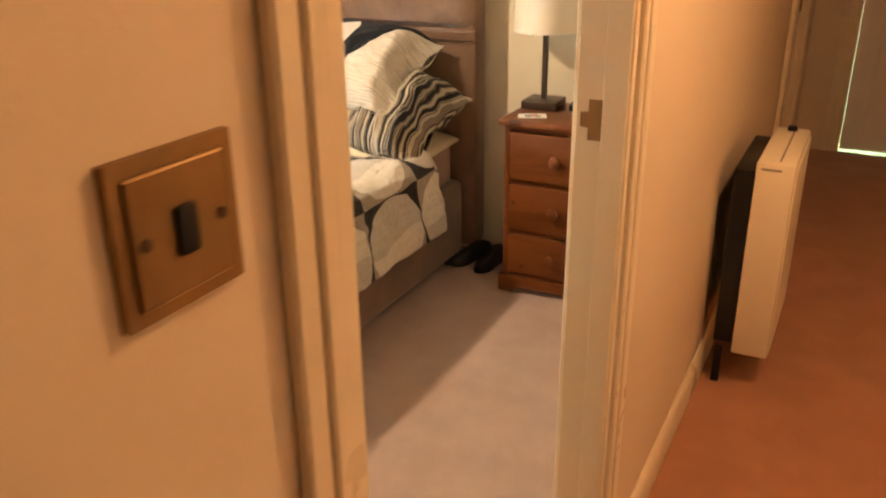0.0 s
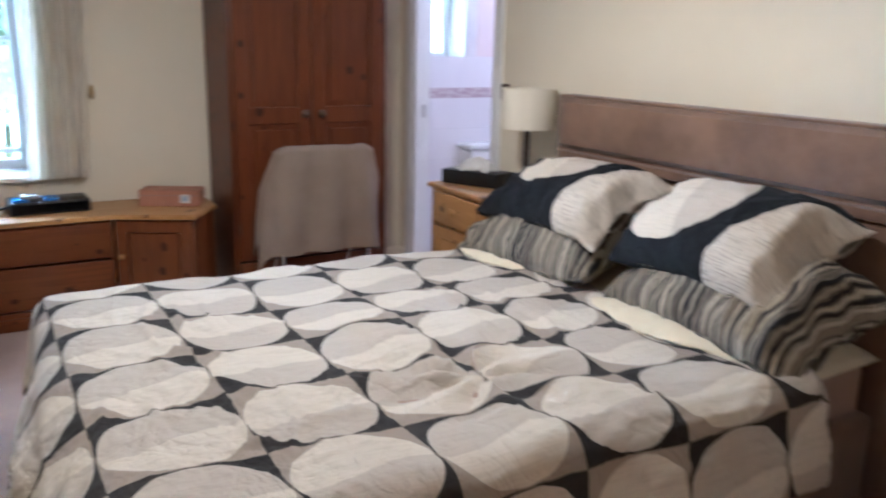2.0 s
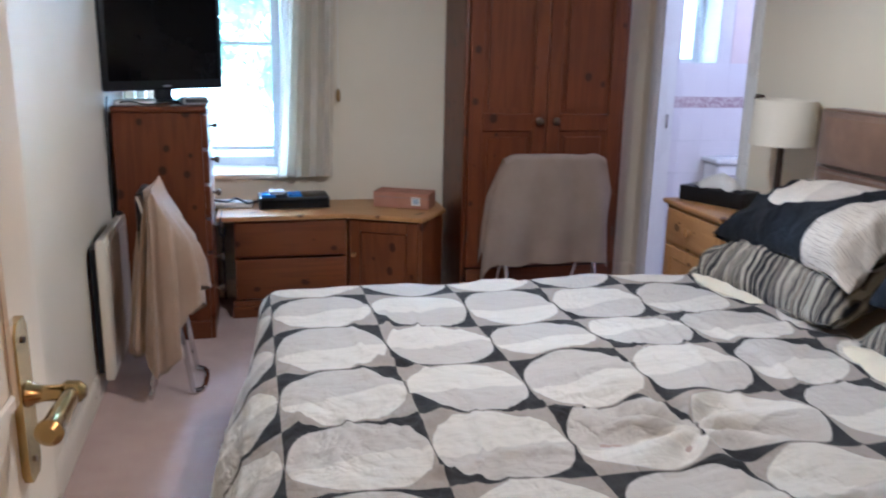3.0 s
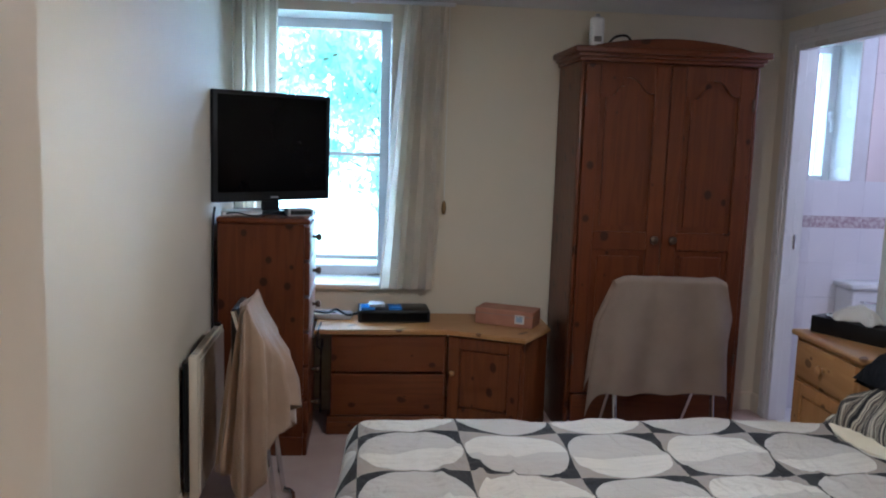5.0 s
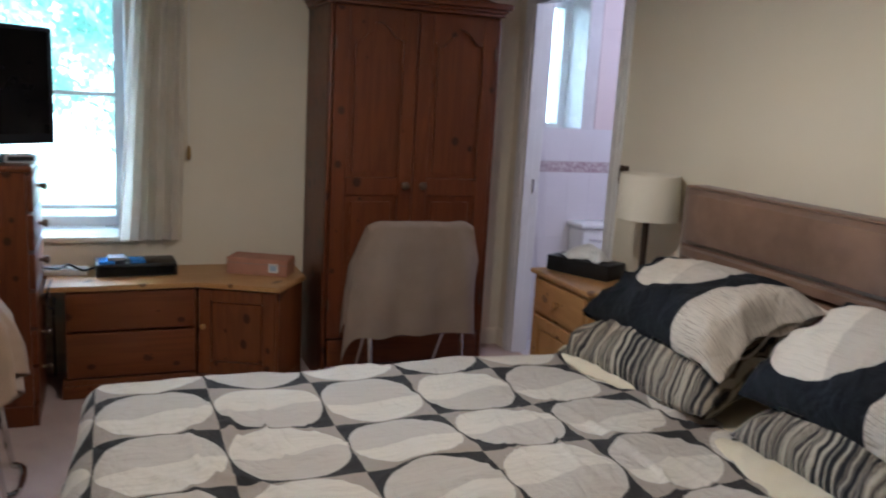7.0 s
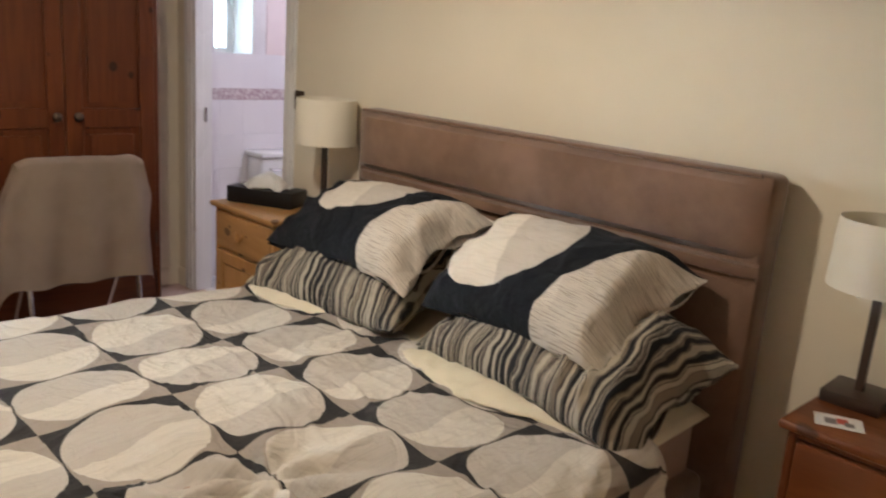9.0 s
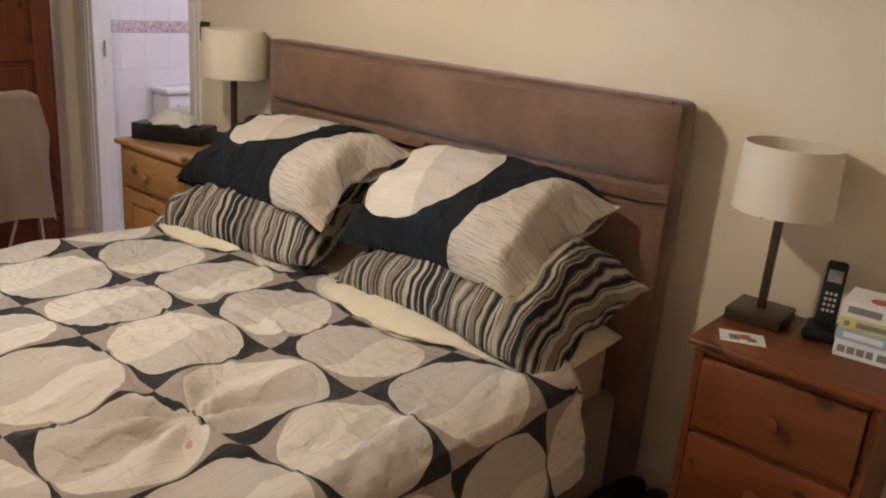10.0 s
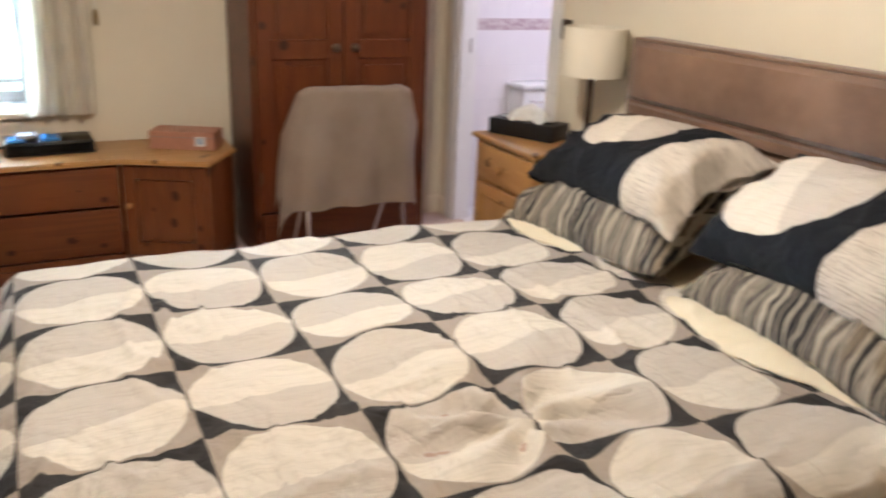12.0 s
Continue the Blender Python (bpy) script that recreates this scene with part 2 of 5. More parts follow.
CURTAIN = through_light("cream_curtain_cotton", (0.86, 0.81, 0.71), (0.86, 0.80, 0.66), 0.26, 260.0, 5.0)
SHADE = plain("ivory_lampshade_fabric", (0.74, 0.69, 0.58), 0.85, (0.69, 0.64, 0.53), fine=350, coarse=6, bump=0.25)
DARKWOOD = plain("dark_stained_wood", (0.030, 0.017, 0.013), 0.35, (0.045, 0.025, 0.018), fine=90, coarse=8, bump=0.08)
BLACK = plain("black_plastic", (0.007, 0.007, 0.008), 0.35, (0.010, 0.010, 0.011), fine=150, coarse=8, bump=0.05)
SCREEN = plain("dark_screen_glass", (0.002, 0.002, 0.0025), 0.12, (0.0025, 0.0025, 0.003), fine=50, coarse=3, bump=0.0)
SILVERP = plain("silver_plastic", (0.45, 0.45, 0.46), 0.35, fine=100, coarse=6, bump=0.03)
BLUEP = plain("glossy_blue_plastic", (0.07, 0.26, 0.70), 0.16, fine=100, coarse=6, bump=0.02)
CHROME = plain("chrome", (0.75, 0.75, 0.76), 0.12, metal=1.0, fine=60, coarse=5, bump=0.01)
BRASS = plain("worn_brass", (0.40, 0.27, 0.12), 0.5, (0.26, 0.17, 0.075), metal=1.0, fine=120, coarse=14, bump=0.05)
DULL_BRASS = plain("dull_brass", (0.30, 0.185, 0.085), 0.58, (0.23, 0.14, 0.065), metal=0.8, fine=120, coarse=14, bump=0.03)
POLISHED = plain("polished_brass", (0.50, 0.37, 0.15), 0.2, (0.40, 0.28, 0.11), metal=1.0, fine=120, coarse=14, bump=0.02)
THINCLOTH = through_light("thin_beige_throw", (0.40, 0.31, 0.245), (0.36, 0.28, 0.22), 0.2, 300.0, 7.0)
THINCLOTH.node_tree.nodes["Principled BSDF"].inputs["Alpha"].default_value = 0.85
PENDANT = through_light("pendant_shade_fabric", (0.62, 0.54, 0.42), (0.55, 0.44, 0.30), 0.35, 300.0, 6.0)
BRONZE = plain("antique_bronze", (0.13, 0.085, 0.055), 0.4, (0.08, 0.055, 0.04), metal=0.8, fine=120, coarse=14, bump=0.05)
HEATER = plain("cream_heater_enamel", (0.72, 0.66, 0.54), 0.38, (0.69, 0.63, 0.51), fine=80, coarse=3, bump=0.03)
TILE = plain("white_glazed_tile", (0.78, 0.75, 0.78), 0.14, (0.74, 0.71, 0.75), fine=30, coarse=3, bump=0.02)
# White tile again, with the pink cast of warm light in its colour.
PINKLIT_TILE = plain("tile_with_pink_light", (0.77, 0.66, 0.67), 0.14, (0.74, 0.63, 0.64), fine=30, coarse=3, bump=0.02)
BORDER = plain("border_tile_print", (0.72, 0.66, 0.68), 0.2, (0.30, 0.18, 0.22), fine=120, coarse=48, bump=0.05)
GROUT = plain("pale_grout", (0.76, 0.73, 0.76), 0.9, fine=160, coarse=6, bump=0.2)
CERAMIC = plain("white_ceramic", (0.80, 0.80, 0.82), 0.1, fine=20, coarse=2, bump=0.0)
PAPER = plain("white_paper", (0.78, 0.77, 0.75), 0.8, fine=120, coarse=8, bump=0.1)
CARD = plain("pink_brown_cardboard", (0.42, 0.20, 0.13), 0.7, (0.35, 0.16, 0.10), fine=120, coarse=10, bump=0.1)
YELLOWC = plain("yellow_book_cover", (0.62, 0.58, 0.16), 0.5, fine=90, coarse=8, bump=0.05)
BLUEC = plain("pale_blue_book_cover", (0.36, 0.46, 0.60), 0.5, fine=90, coarse=8, bump=0.05)
REDC = plain("red_print", (0.55, 0.10, 0.07), 0.6, fine=90, coarse=8, bump=0.03)
GREY = plain("grey_print", (0.22, 0.20, 0.20), 0.7, fine=90, coarse=8, bump=0.03)
LEATHER = plain("black_leather", (0.014, 0.012, 0.012), 0.4, fine=140, coarse=9, bump=0.2)
GRASS = plain("lawn", (0.07, 0.12, 0.035), 0.9, (0.10, 0.14, 0.05), fine=40, coarse=1.5, bump=0.5)
LEAF = through_light("tree_leaves", (0.09, 0.16, 0.08), (0.66, 0.84, 0.80), 0.85)
BARK = plain("tree_bark", (0.20, 0.17, 0.13), 0.9, fine=40, coarse=6, bump=0.6)
for shiny, level in ((SCREEN, 0.08), (BLACK, 0.25)):
    shiny.node_tree.nodes["Principled BSDF"].inputs["Specular IOR Level"].default_value = level
DAYLIGHT = glow_mat("bright_overcast_sky", (0.74, 0.90, 1.0), 128.0)
GLASS = glass_mat("window_glass")
RED_PINE = [pine("red_pine_" + "xyz"[a], (0.128, 0.034, 0.0085), (0.070, 0.017, 0.005), (0.018, 0.004, 0.0016), a, 0) for a in range(3)]
MID_PINE = [[pine("orange_pine_" + "xyz"[a] + side, (0.165, 0.050, 0.013), (0.100, 0.028, 0.008), (0.03, 0.008, 0.003), a, k) for a in range(3)] for k, side in enumerate(("_face", "_front"))]
GOLD_PINE = [pine("honey_pine_" + "xyz"[a], (0.45, 0.245, 0.09), (0.35, 0.175, 0.06), (0.09, 0.036, 0.014), a, 1) for a in range(3)]
DUVET, PRINT, STRIPES = duvet_cloth(), pillow_print(), stripe_cloth()


# ---- building helpers ----
def mesh_of(bm, name, mat, smooth=True):
    me = bpy.data.meshes.new(name)
    bm.normal_update()
    bm.to_mesh(me)
    bm.free()
    me.materials.append(mat)
    if smooth:
        for f in me.polygons:
            f.use_smooth = True
        me.set_sharp_from_angle(angle=radians(35))
    return me


def thing(name, label, category, m=None, group="", kind=""):
    ob = new(name)
    ob.empty_display_size = 0.05
    ob.matrix_world = m or Matrix()
    return tagged(ob, label, category, group, kind)


def part(name, bm, mat, parent, label="", smooth=True):
    ob = new(name, mesh_of(bm, name, mat, smooth))
    ob.parent = parent
    return tagged(ob, label)


def single(name, bm, mat, label, category, m=None, kind="", smooth=True):
    ob = new(name, mesh_of(bm, name, mat, smooth))
    ob.matrix_world = m or Matrix()
    return tagged(ob, label, category, "", kind)


def structure(name, bm, mat, label, category="structure", smooth=False):
    return tagged(new(name, mesh_of(bm, name, mat, smooth)), label, category, "", "structure")


def box(x0, x1, y0, y1, z0, z1, bevel=0.0, seg=2, bm=None):
    out = bm or bmesh.new()
    made = bmesh.ops.create_cube(out, size=1.0, matrix=Matrix.LocRotScale(((x0 + x1) / 2, (y0 + y1) / 2, (z0 + z1) / 2), None, (x1 - x0, y1 - y0, z1 - z0)))
    if bevel:
        edges = {e for v in made["verts"] for e in v.link_edges}
        bmesh.ops.bevel(out, geom=list(edges), offset=bevel, segments=seg, profile=0.5, affect="EDGES")
    return out


def lathe(profile, seg=24, bm=None, at=(0, 0, 0), axis="z"):
    """A turned solid from (radius, height) pairs."""
    out = bm or bmesh.new()
    rings = []
    for r, h in profile:
        ring = []
        for i in range(seg):
            a = 2 * math.pi * i / seg
            p = (r * math.cos(a), r * math.sin(a), h)
            p = {"z": p, "y": (p[0], p[2], p[1]), "x": (p[2], p[0], p[1])}[axis]
            ring.append(out.verts.new((p[0] + at[0], p[1] + at[1], p[2] + at[2])))
        rings.append(ring)
    for a, b in zip(rings, rings[1:]):
        for i in range(seg):
            out.faces.new((a[i], a[(i + 1) % seg], b[(i + 1) % seg], b[i]))
    out.faces.new(rings[0][::-1])
    out.faces.new(rings[-1])
    bmesh.ops.recalc_face_normals(out, faces=out.faces[:])
    return out


def tube(points, r, seg=10, bm=None):
    """A round tube along a polyline."""
    out = bm or bmesh.new()
    pts = [Vector(p) for p in points]
    rings = []
    for i, p in enumerate(pts):
        d = (pts[min(i + 1, len(pts) - 1)] - pts[max(i - 1, 0)]).normalized()
        ref = Vector((0, 0, 1)) if abs(d.z) < 0.9 else Vector((1, 0, 0))
        a = d.cross(ref).normalized()
        b = d.cross(a)
        rings.append([out.verts.new(p + r * (math.cos(2 * math.pi * k / seg) * a + math.sin(2 * math.pi * k / seg) * b)) for k in range(seg)])
    for a, b in zip(rings, rings[1:]):
        for k in range(seg):
            out.faces.new((a[k], a[(k + 1) % seg], b[(k + 1) % seg], b[k]))
    out.faces.new(rings[0][::-1])
    out.faces.new(rings[-1])
    bmesh.ops.recalc_face_normals(out, faces=out.faces[:])
    return out


def smooth_path(points, steps=6):
    """Catmull-Rom points through a few corners."""
    pts = [Vector(p) for p in points]
    out = []
    for i in range(len(pts) - 1):
        p0, p1, p2, p3 = pts[max(i - 1, 0)], pts[i], pts[i + 1], pts[min(i + 2, len(pts) - 1)]
        for s in range(steps):
            t = s / steps
            out.append(0.5 * (2 * p1 + (p2 - p0) * t + (2 * p0 - 5 * p1 + 4 * p2 - p3) * t * t + (3 * p1 - p0 - 3 * p2 + p3) * t ** 3))
    return out + [pts[-1]]


def sheet(name, nu, nv, place, uv=None, mat=None, thick=0.0):
    """A cloth grid: place(a, b) with a and b from 0 to 1."""
    verts = [place(i / nu, j / nv) for j in range(nv + 1) for i in range(nu + 1)]
    faces = [(j * (nu + 1) + i, j * (nu + 1) + i + 1, (j + 1) * (nu + 1) + i + 1, (j + 1) * (nu + 1) + i) for j in range(nv) for i in range(nu)]
    me = bpy.data.meshes.new(name)
    me.from_pydata([tuple(v) for v in verts], [], faces)
    layer = me.uv_layers.new(name="UVMap")
    for poly in me.polygons:
        poly.use_smooth = True
        for li in poly.loop_indices:
            k = me.loops[li].vertex_index
            a, b = (k % (nu + 1)) / nu, (k // (nu + 1)) / nv
            layer.data[li].uv = uv(a, b) if uv else (a, b)
    me.materials.append(mat)
    ob = new(name, me)
    if thick:
        mod = ob.modifiers.new("thickness", "SOLIDIFY")
        mod.thickness, mod.offset = thick, -1.0
    return ob


def extrude_outline(points, axis, lo, hi, bm=None):
    """A prism from a closed outline in the plane across the axis."""
    out = bm or bmesh.new()

    def at(p, d):
        return {"x": (d, p[0], p[1]), "y": (p[0], d, p[1]), "z": (p[0], p[1], d)}[axis]
    a = [out.verts.new(at(p, lo)) for p in points]
    b = [out.verts.new(at(p, hi)) for p in points]
    k = len(points)
    out.faces.new(a[::-1])
    out.faces.new(b)
    for i in range(k):
        out.faces.new((a[i], a[(i + 1) % k], b[(i + 1) % k], b[i]))
    bmesh.ops.recalc_face_normals(out, faces=out.faces[:])
    return out


def walled(axis, lo, hi, u0, u1, z0, z1, holes):
    """A wall across the axis from lo to hi, with openings (u0, u1, z0, z1) right through it."""
    bm = bmesh.new()
    us = sorted({u0, u1, *(h[0] for h in holes), *(h[1] for h in holes)})
    zs = sorted({z0, z1, *(h[2] for h in holes), *(h[3] for h in holes)})

    def solid(i, j):
        if not (0 <= i < len(us) - 1 and 0 <= j < len(zs) - 1):
            return False
        u, z = (us[i] + us[i + 1]) / 2, (zs[j] + zs[j + 1]) / 2
        return not any(h[0] < u < h[1] and h[2] < z < h[3] for h in holes)

    def at(d, u, z):
        return (d, u, z) if axis == "x" else (u, d, z)

    def quad(*ps):
        bm.faces.new([bm.verts.new(p) for p in ps])
    for i in range(len(us) - 1):
        for j in range(len(zs) - 1):
            if not solid(i, j):
                continue
            a, b, c, d = us[i], us[i + 1], zs[j], zs[j + 1]
            for s in (lo, hi):
                quad(at(s, a, c), at(s, b, c), at(s, b, d), at(s, a, d))
            if not solid(i - 1, j):
                quad(at(lo, a, c), at(hi, a, c), at(hi, a, d), at(lo, a, d))
            if not solid(i + 1, j):
                quad(at(lo, b, c), at(hi, b, c), at(hi, b, d), at(lo, b, d))
            if not solid(i, j - 1):
                quad(at(lo, a, c), at(hi, a, c), at(hi, b, c), at(lo, b, c))
            if not solid(i, j + 1):
                quad(at(lo, a, d), at(hi, a, d), at(hi, b, d), at(lo, b, d))
    bmesh.ops.remove_doubles(bm, verts=bm.verts[:], dist=0.0005)
    bmesh.ops.recalc_face_normals(bm, faces=bm.faces[:])
    return bm


# ---- the setting ----
XW, XD, XH, YN, YS, ZC = -4.14, 0.285, 0.373, 4.03, 1.09, 2.29
WIN = (1.15, 1.91, 0.70, 2.13)
BWIN = (4.25, 4.50, 1.30, 2.10)
DOOR = (1.385, 2.263, 0.0, 2.05)
BDOOR = (-3.975, -3.06, 0.0, 2.05)
HDOOR = (4.95, 5.75, 0.0, 2.03)
EDOOR = (0.60, 1.40, 0.0, 2.03)

structure("wall_west", walled("x", XW - 0.42, XW, 0.99, 5.7, 0, ZC, [WIN, BWIN]), PAINT, "cream painted outer wall with two window openings", "wall")
structure("wall_north", walled("y", YN, YN + 0.10, XW, XD, 0, ZC, [BDOOR]), PAINT, "cream painted wall with a bathroom doorway", "wall")
structure("wall_south", walled("y", YS - 0.10, YS, XW, XD, 0, ZC, []), PAINT, "cream painted plain wall", "wall")
structure("wall_east", walled("x", XD, XH, -0.9, 6.4, 0, ZC, [DOOR, HDOOR]), HALLPAINT, "warm cream painted partition wall with the bedroom doorway", "wall")
structure("wall_hall_east", walled("x", 1.60, 1.70, -0.9, 6.4, 0, ZC, []), HALLPAINT, "warm cream painted hall wall", "wall")
structure("wall_hall_south", walled("y", -1.0, -0.9, XD, 1.70, 0, ZC, []), HALLPAINT, "warm cream painted hall end wall", "wall")
structure("wall_hall_north", walled("y", 6.4, 6.5, XD, 1.70, 0, ZC, [EDOOR]), HALLPAINT, "warm cream painted hall end wall with a door", "wall")
# The pink of these two walls is warm light put into the colour.
structure("wall_bath_north", walled("y", 5.6, 5.7, XW, -2.3, 0, ZC, []), PINKLIT_TILE, "bathroom wall with pink lamplight put into its colour", "wall")
structure("wall_bath_east", walled("x", -2.4, -2.3, YN + 0.10, 5.6, 0, ZC, []), PINKLIT_TILE, "bathroom wall with pink lamplight put into its colour", "wall")
structure("floor", box(XW, XD + 0.07, YS, YN + 0.05, -0.05, 0.0), CARPET, "pinkish beige bedroom carpet", "carpet")
structure("floor_hall", box(XD + 0.07, 1.60, -0.9, 6.4, -0.05, 0.0), HALLCARPET, "terracotta hall carpet", "carpet")
structure("floor_bath", box(XW, -2.4, YN + 0.05, 5.6, -0.05, 0.002), TILE, "white tiled bathroom floor", "floor")
structure("floor_closet", box(XD - 1.2, XD, 4.13, 6.4, -0.05, 0.0), HALLCARPET, "carpet behind a closed door", "carpet")
structure("ceiling", box(XW - 0.42, 1.70, -1.0, 6.5, ZC, ZC + 0.15), CEILPAINT, "white painted ceiling", "ceiling")


def coving(name, x0, x1, y0, y1):
    """A hollow plaster coving round a room."""
    bm = bmesh.new()
    prof = [(0.0, -0.10)] + [(0.10 - 0.09 * math.cos(radians(a)) - 0.005, -0.095 + 0.09 * math.sin(radians(a))) for a in range(0, 91, 15)] + [(0.10, 0.0)]
    rings = []
    for d, h in prof:
        rings.append([bm.verts.new(p) for p in ((x0 + d, y0 + d, ZC + h), (x1 - d, y0 + d, ZC + h), (x1 - d, y1 - d, ZC + h), (x0 + d, y1 - d, ZC + h))])
    for a, b in zip(rings, rings[1:]):
        for i in range(4):
            bm.faces.new((a[i], a[(i + 1) % 4], b[(i + 1) % 4], b[i]))
    bmesh.ops.recalc_face_normals(bm, faces=bm.faces[:])
    return structure(name, bm, CEILPAINT, "white plaster coving along the ceiling", "coving", True)


coving("coving", XW + 0.001, XD - 0.001, YS + 0.001, YN - 0.001)

SKIRT = [(0, 0), (0.016, 0), (0.016, 0.078), (0.010, 0.092), (0.004, 0.10), (0, 0.10)]


def skirting(name, axis, wall, side, u0, u1, mat=None):
    pts = [(wall + side * d, h) for d, h in SKIRT]
    structure(name, extrude_outline(pts, axis, u0, u1), mat or GLOSS, "ivory gloss skirting board", "baseboard", True)


skirting("baseboard_north", "x", YN, -1, BDOOR[1] + 0.08, XD)
skirting("baseboard_north_west", "x", YN, -1, XW, BDOOR[0] - 0.08)
skirting("baseboard_south", "x", YS, 1, XW, XD)
skirting("baseboard_west", "y", XW, 1, YS, YN)
skirting("baseboard_hall", "y", XH, 1, DOOR[1] + 0.09, HDOOR[0] - 0.08)
skirting("baseboard_hall_south", "y", XH, 1, -0.9, 0.98)
skirting("baseboard_east", "y", XD, -1, DOOR[1] + 0.09, YN)


def architrave(name, axis, face, side, u0, u1, top, mat, w=0.075, d=0.018):
    """Stepped casing round a doorway, standing proud of the wall face."""
    a, b = sorted((face, face + side * d))
    c, e = sorted((face, face + side * d * 0.78))
    bm = bmesh.new()
    for s0, s1, lo, hi in ((0.0, 0.30, c, e), (0.30, 0.62, a, b), (0.62, 1.0, c, e)):
        for edge, sgn in ((u0, -1), (u1, 1)):
            m0, m1 = sorted((edge + sgn * w * s0, edge + sgn * w * s1))
            box(*((lo, hi, m0, m1) if axis == "x" else (m0, m1, lo, hi)), 0.0, top + w * s1, 0.003, 1, bm)
        k0, k1 = u0 - w * s0, u1 + w * s0
        box(*((lo, hi, k0, k1) if axis == "x" else (k0, k1, lo, hi)), top + w * s0, top + w * s1, 0.003, 1, bm)
    return structure(name, bm, mat, "painted moulded door casing", "trim", True)


def lining(name, axis, lo, hi, hole, mat, stop):
    """The boards lining a doorway, with a planted stop."""
    bm = bmesh.new()
    u0, u1, _, top = hole
    t = 0.028

    def add(p0, p1, q0, q1, z0, z1):
        box(*((p0, p1, q0, q1) if axis == "x" else (q0, q1, p0, p1)), z0, z1, 0.002, 1, bm)
    add(lo - 0.003, hi + 0.003, u0, u0 + t, 0, top)
    add(lo - 0.003, hi + 0.003, u1 - t, u1, 0, top)
    add(lo - 0.003, hi + 0.003, u0 + t, u1 - t, top - t, top)
    if stop:
        s0, s1 = stop
        add(s0, s1, u0 + t, u0 + t + 0.006, 0, top - t)
        add(s0, s1, u1 - t - 0.006, u1 - t, 0, top - t)
        add(s0, s1, u0 + t + 0.006, u1 - t - 0.006, top - t - 0.012, top - t)
    return structure(name, bm, mat, "painted door lining with a stop", "door frame", True)


lining("door_frame_1", "x", XD, XH, DOOR, GLOSS, (XD + 0.045, XH - 0.001))
architrave("trim_door_1_hall", "x", XH, 1, DOOR[0] + 0.01, DOOR[1] - 0.01, DOOR[3] - 0.01, GLOSS)
architrave("trim_door_1_room", "x", XD, -1, DOOR[0] + 0.01, DOOR[1] - 0.01, DOOR[3] - 0.01, GLOSS)
lining("door_frame_2", "y", YN, YN + 0.10, BDOOR, WHITE, (YN + 0.0, YN + 0.05))
architrave("trim_door_2", "y", YN, -1, BDOOR[0] + 0.01, BDOOR[1] - 0.01, BDOOR[3] - 0.01, WHITE)
architrave("trim_door_3", "x", XH, 1, HDOOR[0], HDOOR[1], HDOOR[3], GLOSS)
lining("door_frame_4", "y", 6.4, 6.5, EDOOR, GLOSS, None)
architrave("trim_door_4", "y", 6.4, -1, EDOOR[0], EDOOR[1], EDOOR[3], GLOSS)
architrave("trim_door_5", "x", XH, 1, 0.25, 1.00, 2.03, GLOSS)


def panel_door(name, label, m, w, h, mat, handle, back=0.068):
    """A moulded panel door in its own plane: x along the leaf from the hinge, y across, z up."""
    d = thing(name, label, "door", m, kind="structure")
    part("leaf", box(0, w, -0.02, 0.02, 0.008, h, 0.002, 1), mat, d)
    mid = w / 2
    for x0, x1 in ((0.11, mid - 0.05), (mid + 0.05, w - 0.11)):
        for z0, z1 in ((0.22, 0.86), (1.04, h - 0.14)):
            bm = bmesh.new()
            for s in (-1, 1):
                for k, off in ((0.0, 0.0), (0.022, 0.0)):
                    y0, y1 = sorted((s * 0.0195, s * (0.026 if k == 0 else 0.023)))
                    if k == 0:
                        box(x0, x0 + 0.018, y0, y1, z0, z1, 0.003, 1, bm)
                        box(x1 - 0.018, x1, y0, y1, z0, z1, 0.003, 1, bm)
                        box(x0 + 0.018, x1 - 0.018, y0, y1, z0, z0 + 0.018, 0.003, 1, bm)
                        box(x0 + 0.018, x1 - 0.018, y0, y1, z1 - 0.018, z1, 0.003, 1, bm)
                    else:
                        box(x0 + 0.045, x1 - 0.045, y0, y1, z0 + 0.045, z1 - 0.045, 0.003, 1, bm)
            part("panel", bm, mat, d)
    if handle:
        hx, hz = w - back, handle
        for s in (1, -1):
            bm = bmesh.new()
            pts = [(hx - 0.021, hz - 0.085), (hx - 0.013, hz - 0.098), (hx + 0.013, hz - 0.098), (hx + 0.021, hz - 0.085), (hx + 0.021, hz + 0.072), (hx + 0.013, hz + 0.085), (hx - 0.013, hz + 0.085), (hx - 0.021, hz + 0.072)]
            extrude_outline(pts, "y", *sorted((s * 0.02, s * 0.029)), bm)
            hd = part("door_handle", bm, POLISHED, d, "worn brass lever handle on a long plate")
            lev = bmesh.new()
            lathe([(0.015, 0.029), (0.011, 0.036), (0.009, 0.045), (0.009, 0.062), (0.013, 0.068), (0.012, 0.082), (0.006, 0.088)][::1] if s > 0 else [(0.015, -0.029), (0.011, -0.036), (0.009, -0.062), (0.013, -0.068), (0.006, -0.088)], 16, lev, (hx, 0, hz), "y")
            pr = [(0.008, 0.0), (0.010, -0.02), (0.0115, -0.07), (0.011, -0.088), (0.014, -0.094), (0.014, -0.099), (0.008, -0.104)]
            lathe(pr, 16, lev, (hx, s * 0.074, hz), "x")
            part("lever", lev, POLISHED, hd)
            sc = bmesh.new()
            for dz in (0.062, -0.076):
                lathe([(0.004, s * 0.0285), (0.0035, s * 0.031)], 8, sc, (hx, 0, hz + dz), "y")
            part("screw", sc, BRONZE, hd)
    return d


